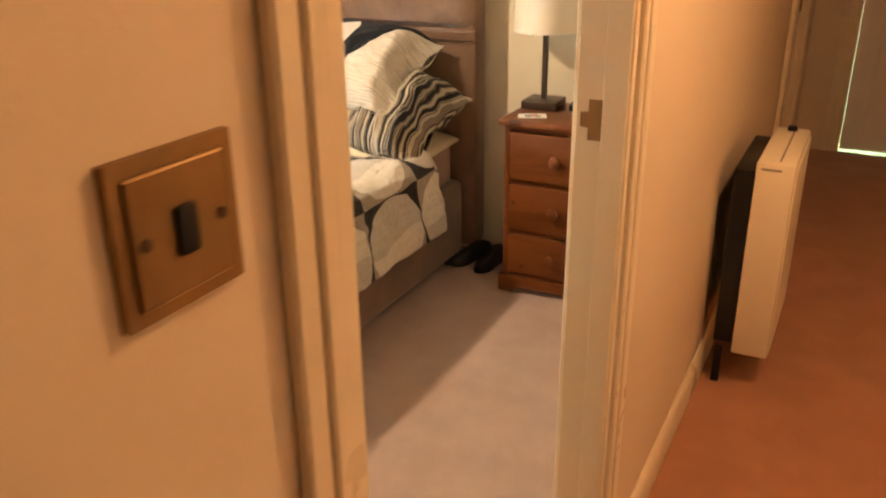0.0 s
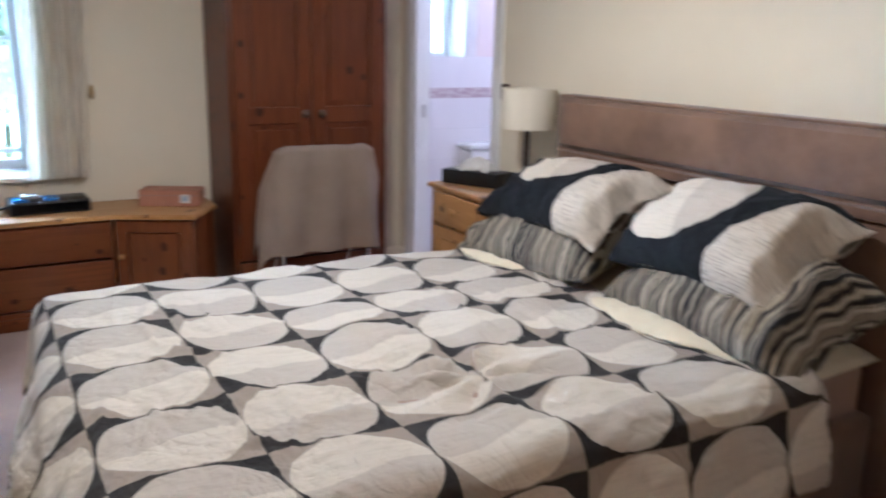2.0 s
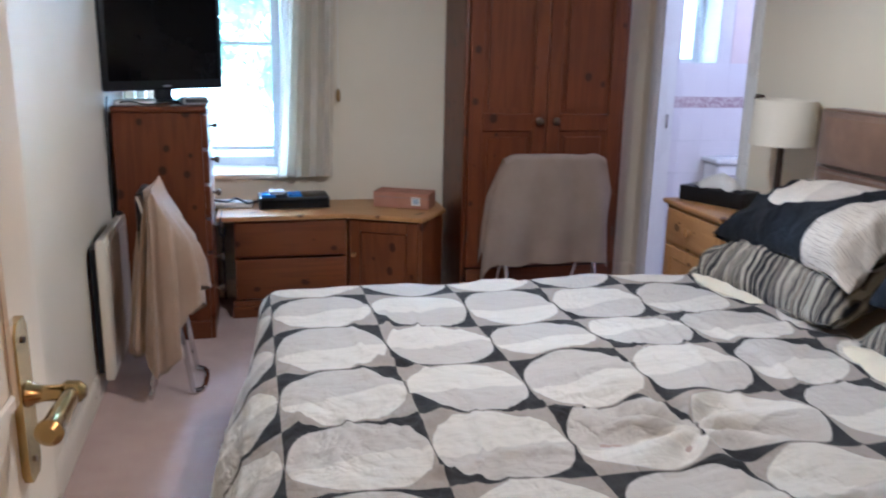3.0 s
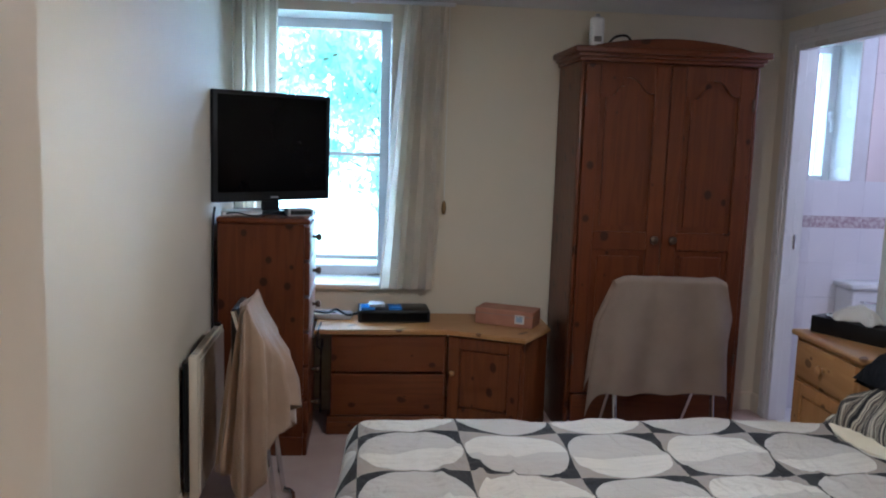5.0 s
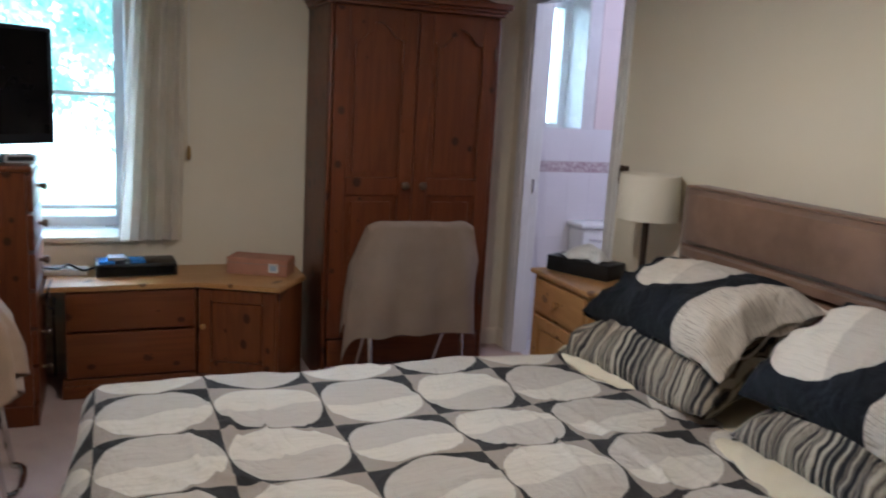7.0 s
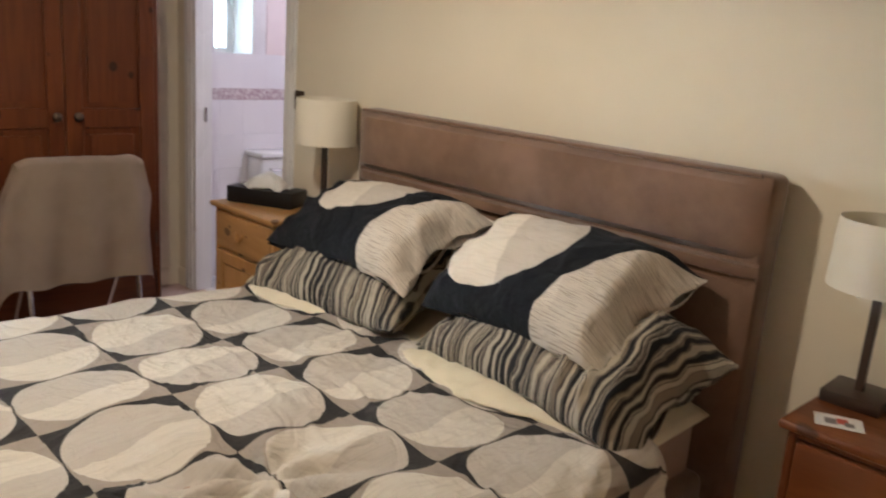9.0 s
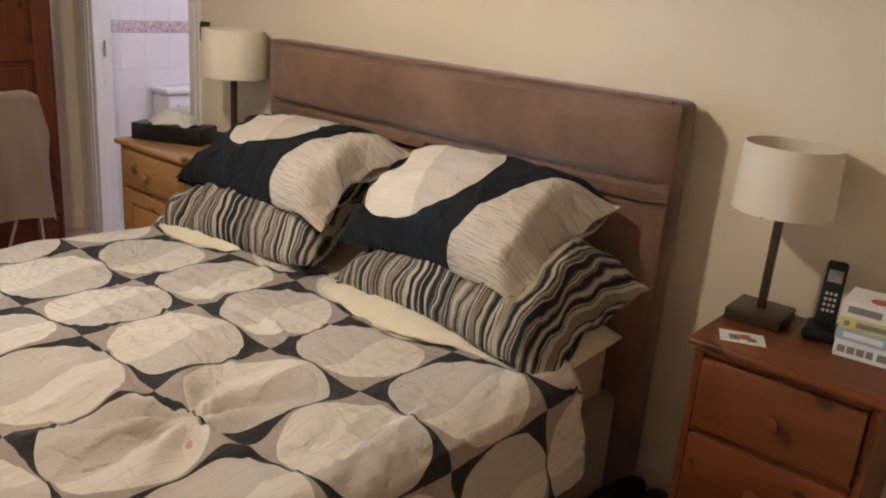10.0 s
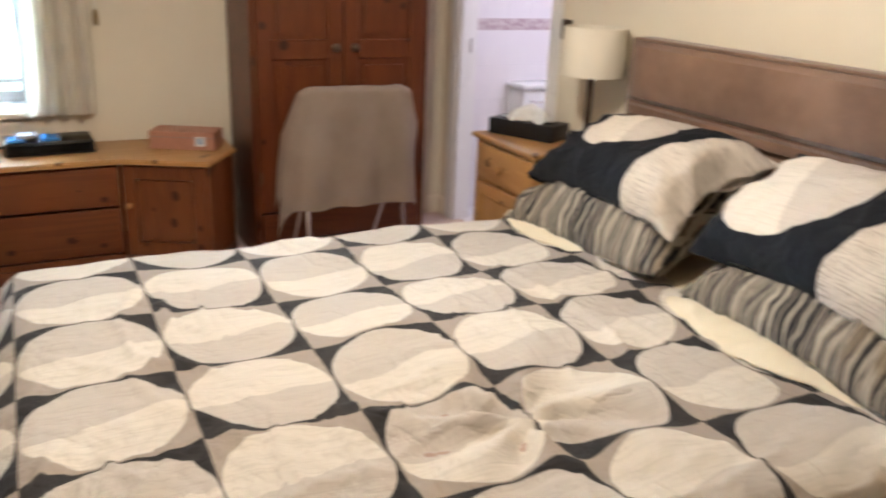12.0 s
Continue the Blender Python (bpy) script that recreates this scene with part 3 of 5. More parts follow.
panel_door("door_1", "white moulded panel door standing wide open", Matrix.Translation((XD - 0.008, 1.435, 0)) @ pose(0, 0, 0, 0, 0, 178.2) @ Matrix.Diagonal((1, -1, 1, 1)), 0.82, 2.0, GLOSS, 1.045, 0.10)
panel_door("door_3", "closed ivory panel door in the hall wall", Matrix.Translation((XH - 0.05, HDOOR[0], 0)) @ pose(0, 0, 0, 0, 0, 90), 0.80, 2.02, GLOSS, 1.0)
panel_door("door_4", "closed white panel door with daylight under it", Matrix.Translation((EDOOR[0] + 0.031, 6.44, 0.006)), 0.738, 1.985, WHITE, 1.0)
structure("wall_closet", walled("x", XD - 1.2, XD - 1.1, 4.13, 6.5, 0, ZC, []), PAINT, "plain wall behind a closed door", "wall")
structure("wall_closet_north", walled("y", 6.4, 6.5, XD - 1.1, XD, 0, ZC, []), PAINT, "plain wall behind a closed door", "wall")

strike = single("strike_plate", extrude_outline([(-0.012, -0.035), (0.014, -0.035), (0.014, 0.035), (-0.012, 0.035), (-0.012, 0.014), (-0.026, 0.012), (-0.026, -0.012), (-0.012, -0.014)], "y", -0.002, 0.0), DULL_BRASS, "small brass strike plate let into the door lining", "strike plate", pose(0.318, DOOR[1] - 0.028, 1.078), smooth=False)
single("lock_keep", box(-0.010, 0.012, -0.004, 0.004, -0.04, 0.04, 0.002, 1), CHROME, "small chrome lock keep on the bathroom door lining", "lock keep", pose(BDOOR[0] + 0.032, YN + 0.06, 1.0))


def wall_switch(name, label, m, mat, w=0.088):
    """A bevelled plate in the x-z plane, facing +y, with one rocker and two screws."""
    s = thing(name, label, "light switch", m)
    h = w / 2
    bm = box(-h, h, 0, 0.006, -h, h)
    box(-h + 0.009, h - 0.009, 0.006, 0.009, -h + 0.009, h - 0.009, 0.002, 1, bm)
    part("plate", bm, mat, s)
    part("rocker", box(-0.008, 0.008, 0.008, 0.0135, -0.015, 0.015, 0.003, 2), BLACK, s, "black rocker")
    for sx in (-1, 1):
        part("screw", lathe([(0.004, 0.008), (0.0038, 0.0105), (0.002, 0.011)], 10, None, (sx * 0.030, 0, 0), "y"), BRONZE, s)
    return s


wall_switch("light_switch", "square brass light switch beside the bedroom door", pose(XH, 1.232, 1.242, 0, 0, -90), DULL_BRASS, 0.095)
wall_switch("light_switch", "antique bronze light switch beside the bathroom door", pose(-2.975, YN, 1.172, 0, 0, 180), BRONZE)
wall_switch("light_switch", "dark bronze switch on the hall wall", pose(XH, 2.77, 1.42, 0, 0, -90), BRONZE)


# ---- windows and what lies outside ----
def window(name, label, y0, y1, z0, z1, x, rails, f=0.055):
    w = thing(name, label, "window", pose(x, 0, 0), kind="structure")
    bm = box(-0.035, 0.035, y0, y0 + f, z0, z1, 0.004, 1)
    box(-0.035, 0.035, y1 - f, y1, z0, z1, 0.004, 1, bm)
    box(-0.035, 0.035, y0 + f, y1 - f, z0, z0 + f, 0.004, 1, bm)
    box(-0.035, 0.035, y0 + f, y1 - f, z1 - f, z1, 0.004, 1, bm)
    part("window_frame", bm, PVC, w)
    lows = [z0 + f] + [r + 0.012 for r in rails]
    highs = [r - 0.012 for r in rails] + [z1 - f]
    for r in rails:
        part("glazing_bar", box(-0.02, 0.022, y0 + f, y1 - f, r - 0.012, r + 0.012, 0.003, 1), PVC, w)
    for a, b in zip(lows, highs):
        g = part("pane", box(-0.004, 0.004, y0 + f - 0.004, y1 - f + 0.004, a - 0.004, b + 0.004), GLASS, w, smooth=False)
        g.visible_shadow = False
    return w


win = window("window_1", "white framed sash window with daylight behind it", *WIN[:2], *WIN[2:], XW - 0.32, [0.80, 1.39])
part("window_sill", box(0.29, 0.36, WIN[0] - 0.03, WIN[1] + 0.03, 0.672, 0.702, 0.008, 2), GLOSS, win)
part("sill_board", box(0.036, 0.29, WIN[0], WIN[1], 0.672, 0.702), GLOSS, win)
bwin = window("window_2", "small white bathroom casement window", *BWIN[:2], *BWIN[2:], XW - 0.25, [], 0.05)
hb = box(0.035, 0.06, 4.46, 4.485, 1.66, 1.72, 0.004, 1)
box(0.05, 0.07, 4.465, 4.48, 1.60, 1.68, 0.005, 2, hb)
part("window_handle", hb, PVC, bwin)

def reveal(name, hole, depth):
    """White boards lining a window opening."""
    y0, y1, z0, z1 = hole
    t = 0.004
    bm = box(XW - depth, XW + 0.001, y0, y0 + t, z0, z1)
    box(XW - depth, XW + 0.001, y1 - t, y1, z0, z1, bm=bm)
    box(XW - depth, XW + 0.001, y0 + t, y1 - t, z1 - t, z1, bm=bm)
    box(XW - depth, XW + 0.001, y0 + t, y1 - t, z0, z0 + t, bm=bm)
    structure(name, bm, WHITE, "white painted window reveal", "window reveal")


reveal("window_reveal_1", WIN, 0.285)
reveal("window_reveal_2", BWIN, 0.215)
structure("ground", box(-400, 400, -400, 400, -0.62, -0.55), GRASS, "green lawn around the house", "ground")
structure("backdrop", box(-17, -16.5, -9, 16, -0.55, 12), DAYLIGHT, "bright hazy overcast sky in the distance", "sky")


def tree(name, label, at, height, spread, seed):
    rnd = random.Random(seed)
    t = thing(name, label, "tree", pose(*at))
    bm = bmesh.new()
    tips = []
    tube(smooth_path([(0, 0, 0), (0.1, 0.05, height * 0.3), (-0.05, 0.1, height * 0.6), (0.1, 0, height * 0.9)]), 0.06, 8, bm)
    for i in range(9):
        a = i * 2.4 + rnd.random()
        z = height * (0.28 + 0.07 * i)
        r = spread * (0.6 + 0.4 * rnd.random()) * (1.1 - 0.06 * i)
        tip = (r * math.cos(a), r * math.sin(a), z + height * 0.14)
        tube(smooth_path([(0, 0, z), (tip[0] * 0.5, tip[1] * 0.5, z + height * 0.09), tip], 4), 0.014, 6, bm)
        tips += [tip, (tip[0] * 0.6, tip[1] * 0.6, z + height * 0.10), (tip[0] * 0.85, tip[1] * 0.85, z + height * 0.2)]
    part("trunk", bm, BARK, t)
    verts, faces = [], []
    for tip in tips:
        for _ in range(120):
            d = Vector((rnd.gauss(0, 0.22), rnd.gauss(0, 0.22), rnd.gauss(0, 0.16)))
            q = Euler((rnd.random() * 6, rnd.random() * 6, rnd.random() * 6)).to_matrix()
            c, s = Vector(tip) + d, 0.06 + 0.05 * rnd.random()
            k = len(verts)
            for p in ((-s, 0, 0), (0, -s * 0.45, s * 0.12), (s, 0, 0), (0, s * 0.45, s * 0.12)):
                verts.append(tuple(c + q @ Vector(p)))
            faces.append((k, k + 1, k + 2, k + 3))
    me = bpy.data.meshes.new("crown")
    me.from_pydata(verts, [], faces)
    me.materials.append(LEAF)
    c = new("crown", me)
    c.parent = t
    tagged(c, "many small green leaves", kind="stuff")
    return t


tree("tree", "leafy green garden tree outside the window", (-11.0, 0.10, -0.55), 4.8, 1.9, 3)
tree("tree", "leafy green garden tree outside the window", (-13.5, 0.0, -0.55), 5.2, 1.6, 8)
tree("tree", "small leafy tree in the garden outside the window", (-11.5, 2.05, -0.55), 3.4, 1.35, 21)
tree("tree", "leafy green garden tree beyond the bathroom window", (-12.0, 10.5, -0.55), 5.0, 1.6, 12)


# ---- bathroom ----
structure("tile_bed", box(XW + 0.001, XW + 0.004, YN + 0.10, BWIN[0] - 0.001, 0, ZC), GROUT, "grey grout behind the wall tiles", "wall")
structure("tile_bed_under", box(XW + 0.001, XW + 0.004, BWIN[0], 5.6, 0, BWIN[2] - 0.003), GROUT, "grey grout behind the wall tiles", "wall")
structure("tile_bed_side", box(XW + 0.001, XW + 0.004, BWIN[1] + 0.003, 5.6, BWIN[2], ZC), GROUT, "grey grout behind the wall tiles", "wall")


def toilet():
    t = thing("toilet", "white ceramic toilet with a close-coupled cistern", "toilet", pose(XW + 0.01, 4.66, 0.002))
    part("cistern", box(0.0, 0.17, -0.20, 0.20, 0.40, 0.735, 0.025, 3), CERAMIC, t)
    part("cistern_lid", box(-0.002, 0.185, -0.212, 0.212, 0.735, 0.768, 0.012, 3), CERAMIC, t)
    part("flush_lever", tube([(0.17, -0.14, 0.67), (0.195, -0.14, 0.67), (0.20, -0.07, 0.665)], 0.007, 8), CHROME, t)
    prof = [(0.10, 0.0), (0.105, 0.03), (0.085, 0.10), (0.10, 0.20), (0.155, 0.32), (0.185, 0.38), (0.18, 0.40)]
    b = lathe(prof, 28, None, (0, 0, 0))
    for v in b.verts:
        v.co.x = v.co.x * 1.3 + 0.36
    part("bowl", b, CERAMIC, t)
    s = lathe([(0.19, 0.40), (0.195, 0.41), (0.19, 0.425), (0.10, 0.435)], 28, None, (0, 0, 0))
    for v in s.verts:
        v.co.x = v.co.x * 1.25 + 0.37
    part("seat_lid", s, CERAMIC, t)


toilet()


# ---- bed ----
BX0, BX1, BY0 = -2.36, -0.66, 1.78


def upholstered(x0, x1, z0, z1, yf, yb, puff, seed, nx=48, nz=10):
    """A soft padded panel with a puffed, slightly uneven front facing -y."""
    bm = bmesh.new()
    grid = []
    for j in range(nz + 1):
        row = []
        for i in range(nx + 1):
            a, b = i / nx * 2 - 1, j / nz * 2 - 1
            e = (1 - abs(a) ** 14) ** 0.5 * (1 - abs(b) ** 5) ** 0.5
            x, z = x0 + (x1 - x0) * (a + 1) / 2, z0 + (z1 - z0) * (b + 1) / 2
            w = noise.noise(Vector((x * 3.1, seed, z * 4.0))) * 0.005
            row.append(bm.verts.new((x, yb - (yb - yf) * (0.25 * min(1, e * 6) + 0.75 * e) - puff * e + w * e, z)))
        grid.append(row)
    for j in range(nz):
        for i in range(nx):
            bm.faces.new((grid[j][i], grid[j][i + 1], grid[j + 1][i + 1], grid[j + 1][i]))
    bmesh.ops.recalc_face_normals(bm, faces=bm.faces[:])
    return bm


def bed():
    b = thing("bed", "double bed with a padded brown suede base and tall headboard", "bed", pose(0, 0, 0))
    part("side_rail", box(BX1 - 0.15, BX1 - 0.055, BY0 + 0.04, 3.86, 0.045, 0.37, 0.03, 4), SUEDE, b, "suede side rail")
    part("side_rail", box(BX0 + 0.05, BX0 + 0.14, BY0 + 0.04, 3.86, 0.045, 0.37, 0.03, 4), SUEDE, b, "suede side rail")
    part("foot_rail", box(BX0 + 0.14, BX1 - 0.15, BY0 + 0.04, BY0 + 0.13, 0.045, 0.37, 0.03, 4), SUEDE, b, "suede foot rail")
    part("slat_base", box(BX0 + 0.14, BX1 - 0.15, BY0 + 0.13, 3.86, 0.20, 0.28), DARKWOOD, b)
    hb = part("headboard", box(BX0, BX1 - 0.018, 3.895, 4.005, 0.05, 1.205, 0.028, 4), SUEDE, b, "tall brown suede headboard with stitched bands")
    part("upper_pad", upholstered(BX0 + 0.006, BX1 - 0.024, 0.975, 1.198, 3.872, 3.9, 0.012, 1.0), SUEDE, hb)
    part("middle_band", upholstered(BX0 + 0.006, BX1 - 0.024, 0.925, 0.970, 3.882, 3.9, 0.008, 2.0, nz=6), SUEDE, hb)
    part("lower_pad", upholstered(BX0 + 0.006, BX1 - 0.024, 0.30, 0.920, 3.872, 3.9, 0.012, 3.0), SUEDE, hb)
    part("piping", tube([(BX0 + 0.03, 3.893, 1.2), (BX1 - 0.05, 3.893, 1.2)], 0.006, 8), SUEDE, hb)
    for x in (BX0 + 0.10, BX1 - 0.10):
        for y in (BY0 + 0.10, 3.80):
            part("foot", lathe([(0.022, 0.0), (0.03, 0.046)], 12, None, (x, y, 0)), DARKWOOD, b)


bed()
mt = thing("mattress", "deep mattress with a mauve side and cream fitted sheet", "mattress", pose(0, 0, 0))
part("mattress_core", box(BX0 + 0.145, BX1 - 0.10, BY0 + 0.135, 3.865, 0.285, 0.545, 0.05, 4), MATTRESS, mt)


def sheet_place(a, b):
    x = BX0 + 0.13 + a * (BX1 - BX0 - 0.215)
    y = 3.30 + b * 0.56
    w = noise.noise(Vector((x * 5, y * 6, 2.0))) * 0.008
    edge = max(0.0, a - 0.95) * 20
    return (x + 0.012 * edge, y + 0.010 * noise.noise(Vector((x * 4, 0, 1))), 0.556 + w - 0.055 * edge ** 2 * (1.0 - 0.7 * b))


part_sheet = sheet("fitted_sheet", 60, 20, sheet_place, None, SHEET, 0.004)
part_sheet.parent = mt
tagged(part_sheet, "creased cream cotton sheet")

PU, PV = 0.3125, 0.3155
DX1, DX0, DY0, DY1, DR = -0.675, -2.40, 1.73, 3.49, 0.085
FLATX1, FLATX0, FLATY0 = DX1 - DR, DX0 + DR, DY0 + DR


def over(d):
    """How far out and down cloth lies, d metres past the flat top, round an edge of radius DR."""
    q = DR * math.pi / 2
    if d <= 0:
        return 0.0, 0.0
    if d < q:
        return DR * math.sin(d / DR), DR * (1 - math.cos(d / DR))
    return DR + 0.13 * (d - q), DR + 0.985 * (d - q)


DROP = 0.365


def duvet_place(a, b):
    s = FLATX0 - DROP + a * (FLATX1 - FLATX0 + 2 * DROP)
    t = FLATY0 - DROP + b * (DY1 - FLATY0 + DROP)
    ox = s - min(max(s, FLATX0), FLATX1)
    oy = t - max(t, FLATY0)
    d = math.hypot(ox, oy)
    out, down = over(d)
    x, y = min(max(s, FLATX0), FLATX1), max(t, FLATY0)
    if d > 0:
        x, y = x + out * ox / d, y + out * oy / d
    v = Vector((s, t, 0))
    z = 0.573 - down
    puff = noise.noise(v * 2.3) * 0.018 + noise.noise(v * 6.0 + Vector((3, 1, 0))) * 0.008
    crease = abs(noise.noise(Vector((s * 5.0 + t * 2.0, t * 3.0 - s, 4.0))))
    puff -= 0.012 * max(0.0, 0.25 - crease) * 4 * (0.4 + 0.6 * abs(noise.noise(v * 1.7 + Vector((9, 9, 0)))))
    calm = 0.35 + 0.65 * min(1.0, max(0.0, (s + 2.25) / 0.5))
    for fx, fy, sd, amp in ((6.0, 1.6, 11.0, 0.020), (2.2, 6.5, 17.0, 0.026), (4.5, -4.5, 23.0, 0.024), (9.0, 5.0, 31.0, 0.016), (13.0, 9.0, 43.0, 0.011), (8.0, -12.0, 57.0, 0.011)):
        line = abs(noise.noise(Vector((s * fx + t * fy * 0.4, t * fy - s * fx * 0.2, sd))))
        patch = max(0.0, noise.noise(v * 2.1 + Vector((sd, sd, 0))) + 0.15) * calm
        puff += 0.8 * amp * patch * max(0.0, 1 - line / 0.13) ** 1.3
    pr = math.hypot(s + 1.115, t - 2.70)
    ang = math.atan2(t - 2.70, s + 1.115)
    puff += 0.024 * math.exp(-(pr / 0.27) ** 2) * math.cos(ang * 7.0 + 1.0 + 2.0 * noise.noise(v * 3.0)) * min(1, pr / 0.08)
    skirt = min(1.0, max(0.0, down - 0.05) / 0.25)
    side = s if abs(oy) > abs(ox) else t
    fold = math.sin(side * 17.0 + 1.5 * noise.noise(Vector((side * 2, 0, 7)))) * (0.011 if abs(oy) > abs(ox) else 0.006) * skirt + noise.noise(v * 3.1) * 0.012 * skirt
    if d > 0:
        x, y = x + (fold + puff * 0.8 * min(1, skirt * 3)) * ox / d, y + (fold + puff * 0.8 * min(1, skirt * 3)) * oy / d
    if oy < 0 and abs(oy) > abs(ox):
        y -= 0.085 * min(1.0, max(0.0, down - 0.01) / 0.14) * min(1.0, max(0.0, (s + 2.1) / 0.5)) * min(1.0, abs(oy) / (abs(ox) + 0.001) - 1.0)
    z += puff * (1 - skirt)
    head = max(0.0, (t - (DY1 - 0.05)) / 0.05)
    z -= 0.012 * head ** 2
    edge = max(0.0, (t - 3.1) / 0.3)
    y += (0.022 * noise.noise(Vector((s * 3.0, 1.0, 3.0))) + 0.050 - 0.120 * math.exp(-((s + 1.20) / 0.20) ** 2) - 0.070 * math.exp(-((s + 2.12) / 0.25) ** 2)) * edge
    return (x, y, z)


def duvet_uv(a, b):
    s = FLATX0 - DROP + a * (FLATX1 - FLATX0 + 2 * DROP)
    t = FLATY0 - DROP + b * (DY1 - FLATY0 + DROP)
    return ((s + 1.578) / PU, (t - 3.033) / PV)


tagged(sheet("duvet", 240, 210, duvet_place, duvet_uv, DUVET, 0.012), "printed duvet with pale discs on navy and taupe squares", "duvet")


def fold_place(a, b):
    x = BX0 + 0.0 + a * (BX1 - BX0 - 0.05)
    ang = -0.4 + b * 3.6
    lump = 0.6 + 0.5 * noise.noise(Vector((x * 2.6, 0.5, 0)))
    wide = math.exp(-((x + 1.20) / 0.25) ** 2) + 0.7 * math.exp(-((x + 2.12) / 0.28) ** 2)
    r = 0.008 * lump + 0.003 + 0.044 * wide
    y = 3.465 - 0.055 * min(1.0, wide) + 0.03 * noise.noise(Vector((x * 3, 1.0, 3.0))) - r * 2.2 * math.cos(ang) + 0.022 * wide * noise.noise(Vector((x * 9, b * 3, 6)))
    crush = 0.5 - abs(noise.noise(Vector((x * 11, b * 2.5, 2.0))))
    return (x, y, 0.574 + r * (0.9 - 0.5 * min(1.0, wide)) * math.sin(ang) + (0.003 + 0.022 * wide) * crush + 0.010 * wide * noise.noise(Vector((x * 26, b * 6, 9.0))) - 0.006 - 0.03 * (1 - min(1.0, wide * 2.2)))


tagged(sheet("turned_sheet", 150, 16, fold_place, None, SHEET, 0.004), "crumpled cream sheet edge turned out above the duvet", "bed sheet")


def pillow(name, label, m, w, h, d, mat, seed, crumple=0.012, flap=0.0, shift=(0.0, 0.0), droop=0.0, sag=0.05):
    """A plump pillow lying in its x-y plane with its face up; UV in metres from a lower corner.

    flap: how much of the +x end is empty case that folds and hangs; droop: how far the front edge sags.
    """
    nu, nv = 100, 66
    verts, faces, uvs = [], [], []
    for side in (1, -1):
        for j in range(nv + 1):
            for i in range(nu + 1):
                a, b = i / nu * 2 - 1, j / nv * 2 - 1
                pinch = 1 - 0.055 * (1 - abs(b) ** 1.6) * abs(a) ** 4
                pinch2 = 1 - 0.075 * (1 - abs(a) ** 1.6) * abs(b) ** 4
                x, y = a * w / 2 * pinch, b * h / 2 * pinch2
                t = ((1 - abs(a) ** 4.0) ** 0.55) * ((1 - abs(b) ** 2.8) ** 0.62)
                v = Vector((x * 7, y * 7, seed + side))
                edge = 1 - min(1, t * 1.4)
                rad = math.sin((math.atan2(b, a)) * 13 + seed) * 0.006 * edge * (0.3 + abs(a * b))
                z = side * (d / 2 * t + (noise.noise(v) * crumple + noise.noise(v * 2.7) * crumple * 0.4) * min(1, t * 2) + rad)
                if crumple > 0.02:
                    bunch = max(0.0, noise.noise(Vector((x * 3, y * 3, seed * 3))) + 0.35) * min(1, t * 1.6)
                    ridge = 1 - abs(noise.noise(Vector((x * 11 + y * 4, y * 3.0, seed + 8)))) * 3.2
                    z += side * (0.038 * max(0.0, ridge) + 0.010 * math.sin(x * 62 + 4 * noise.noise(Vector((x * 5, y * 5, seed))))) * bunch
                else:
                    ends = max(0.0, abs(a) - 0.55) / 0.45
                    z += side * 0.016 * ends * (1 - 3 * abs(noise.noise(Vector((x * 5, y * 12 + x * 5, seed + 4))))) * min(1, t * 2)
                    wave = 1 - abs(noise.noise(Vector((x * 4 + y * 9, y * 3 - x * 6, seed + 21)))) * 4
                    z += side * 0.007 * max(0.0, wave) * min(1, t * 2)
                if flap:
                    e = max(0.0, a - (1.0 - flap)) / flap
                    soft = e * e * (3 - 2 * e)
                    z *= 1 - 0.45 * soft
                    z += side * 0.020 * soft * math.sin(b * 5.5 + 2.0 * a + seed) * (1 - b * b)
                    z -= sag * soft
                    x -= 0.035 * soft * (1 - abs(b)) + 0.010 * soft
                z -= droop * max(0.0, -b - 0.1) ** 2
                z += 0.02 * math.sin(a * 2.0 + seed)
                verts.append((x, y, z))
                uvs.append(((a + 1) / 2 * w + shift[0], (b + 1) / 2 * h + shift[1]))
    n1 = (nu + 1) * (nv + 1)
    for s in (0, 1):
        for j in range(nv):
            for i in range(nu):
                k = s * n1 + j * (nu + 1) + i
                f = (k, k + 1, k + nu + 2, k + nu + 1)
                faces.append(f if s == 0 else f[::-1])
    me = bpy.data.meshes.new(name)
    me.from_pydata(verts, [], faces)
    layer = me.uv_layers.new(name="UVMap")
    for poly in me.polygons:
        poly.use_smooth = True
        for li in poly.loop_indices:
            layer.data[li].uv = uvs[me.loops[li].vertex_index]
    bm = bmesh.new()
    bm.from_mesh(me)
    bmesh.ops.remove_doubles(bm, verts=bm.verts[:], dist=0.0004)
    bm.to_mesh(me)
    bm.free()
    me.materials.append(mat)
    ob = new(name, me)
    ob.matrix_world = m
    return tagged(ob, label, "pillow", "pillows on the bed")


pillow("pillow", "striped brown and grey pillow under a printed one", pose(-1.06, 3.615, 0.680, 26, 3, -4), 0.80, 0.46, 0.22, STRIPES, 1.0, 0.026, 0.3)
pillow("pillow", "striped brown and grey pillow under a printed one", pose(-1.96, 3.595, 0.685, 27, -2, 5), 0.74, 0.46, 0.23, STRIPES, 5.0, 0.026)
pillow("pillow", "navy printed pillow with pale discs leaning on the headboard", pose(-1.145, 3.63, 0.845, 31, -3, -5), 0.73, 0.43, 0.20, PRINT, 2.0, 0.012, 0.30, (0.0, 0.0), 0.03, 0.05)
pillow("pillow", "navy printed pillow with pale discs leaning on the headboard", pose(-1.945, 3.645, 0.838, 24, 0, -1), 0.80, 0.43, 0.18, PRINT, 7.0, 0.012, 0.30, (-0.085, -0.085), 0.03, 0.025)


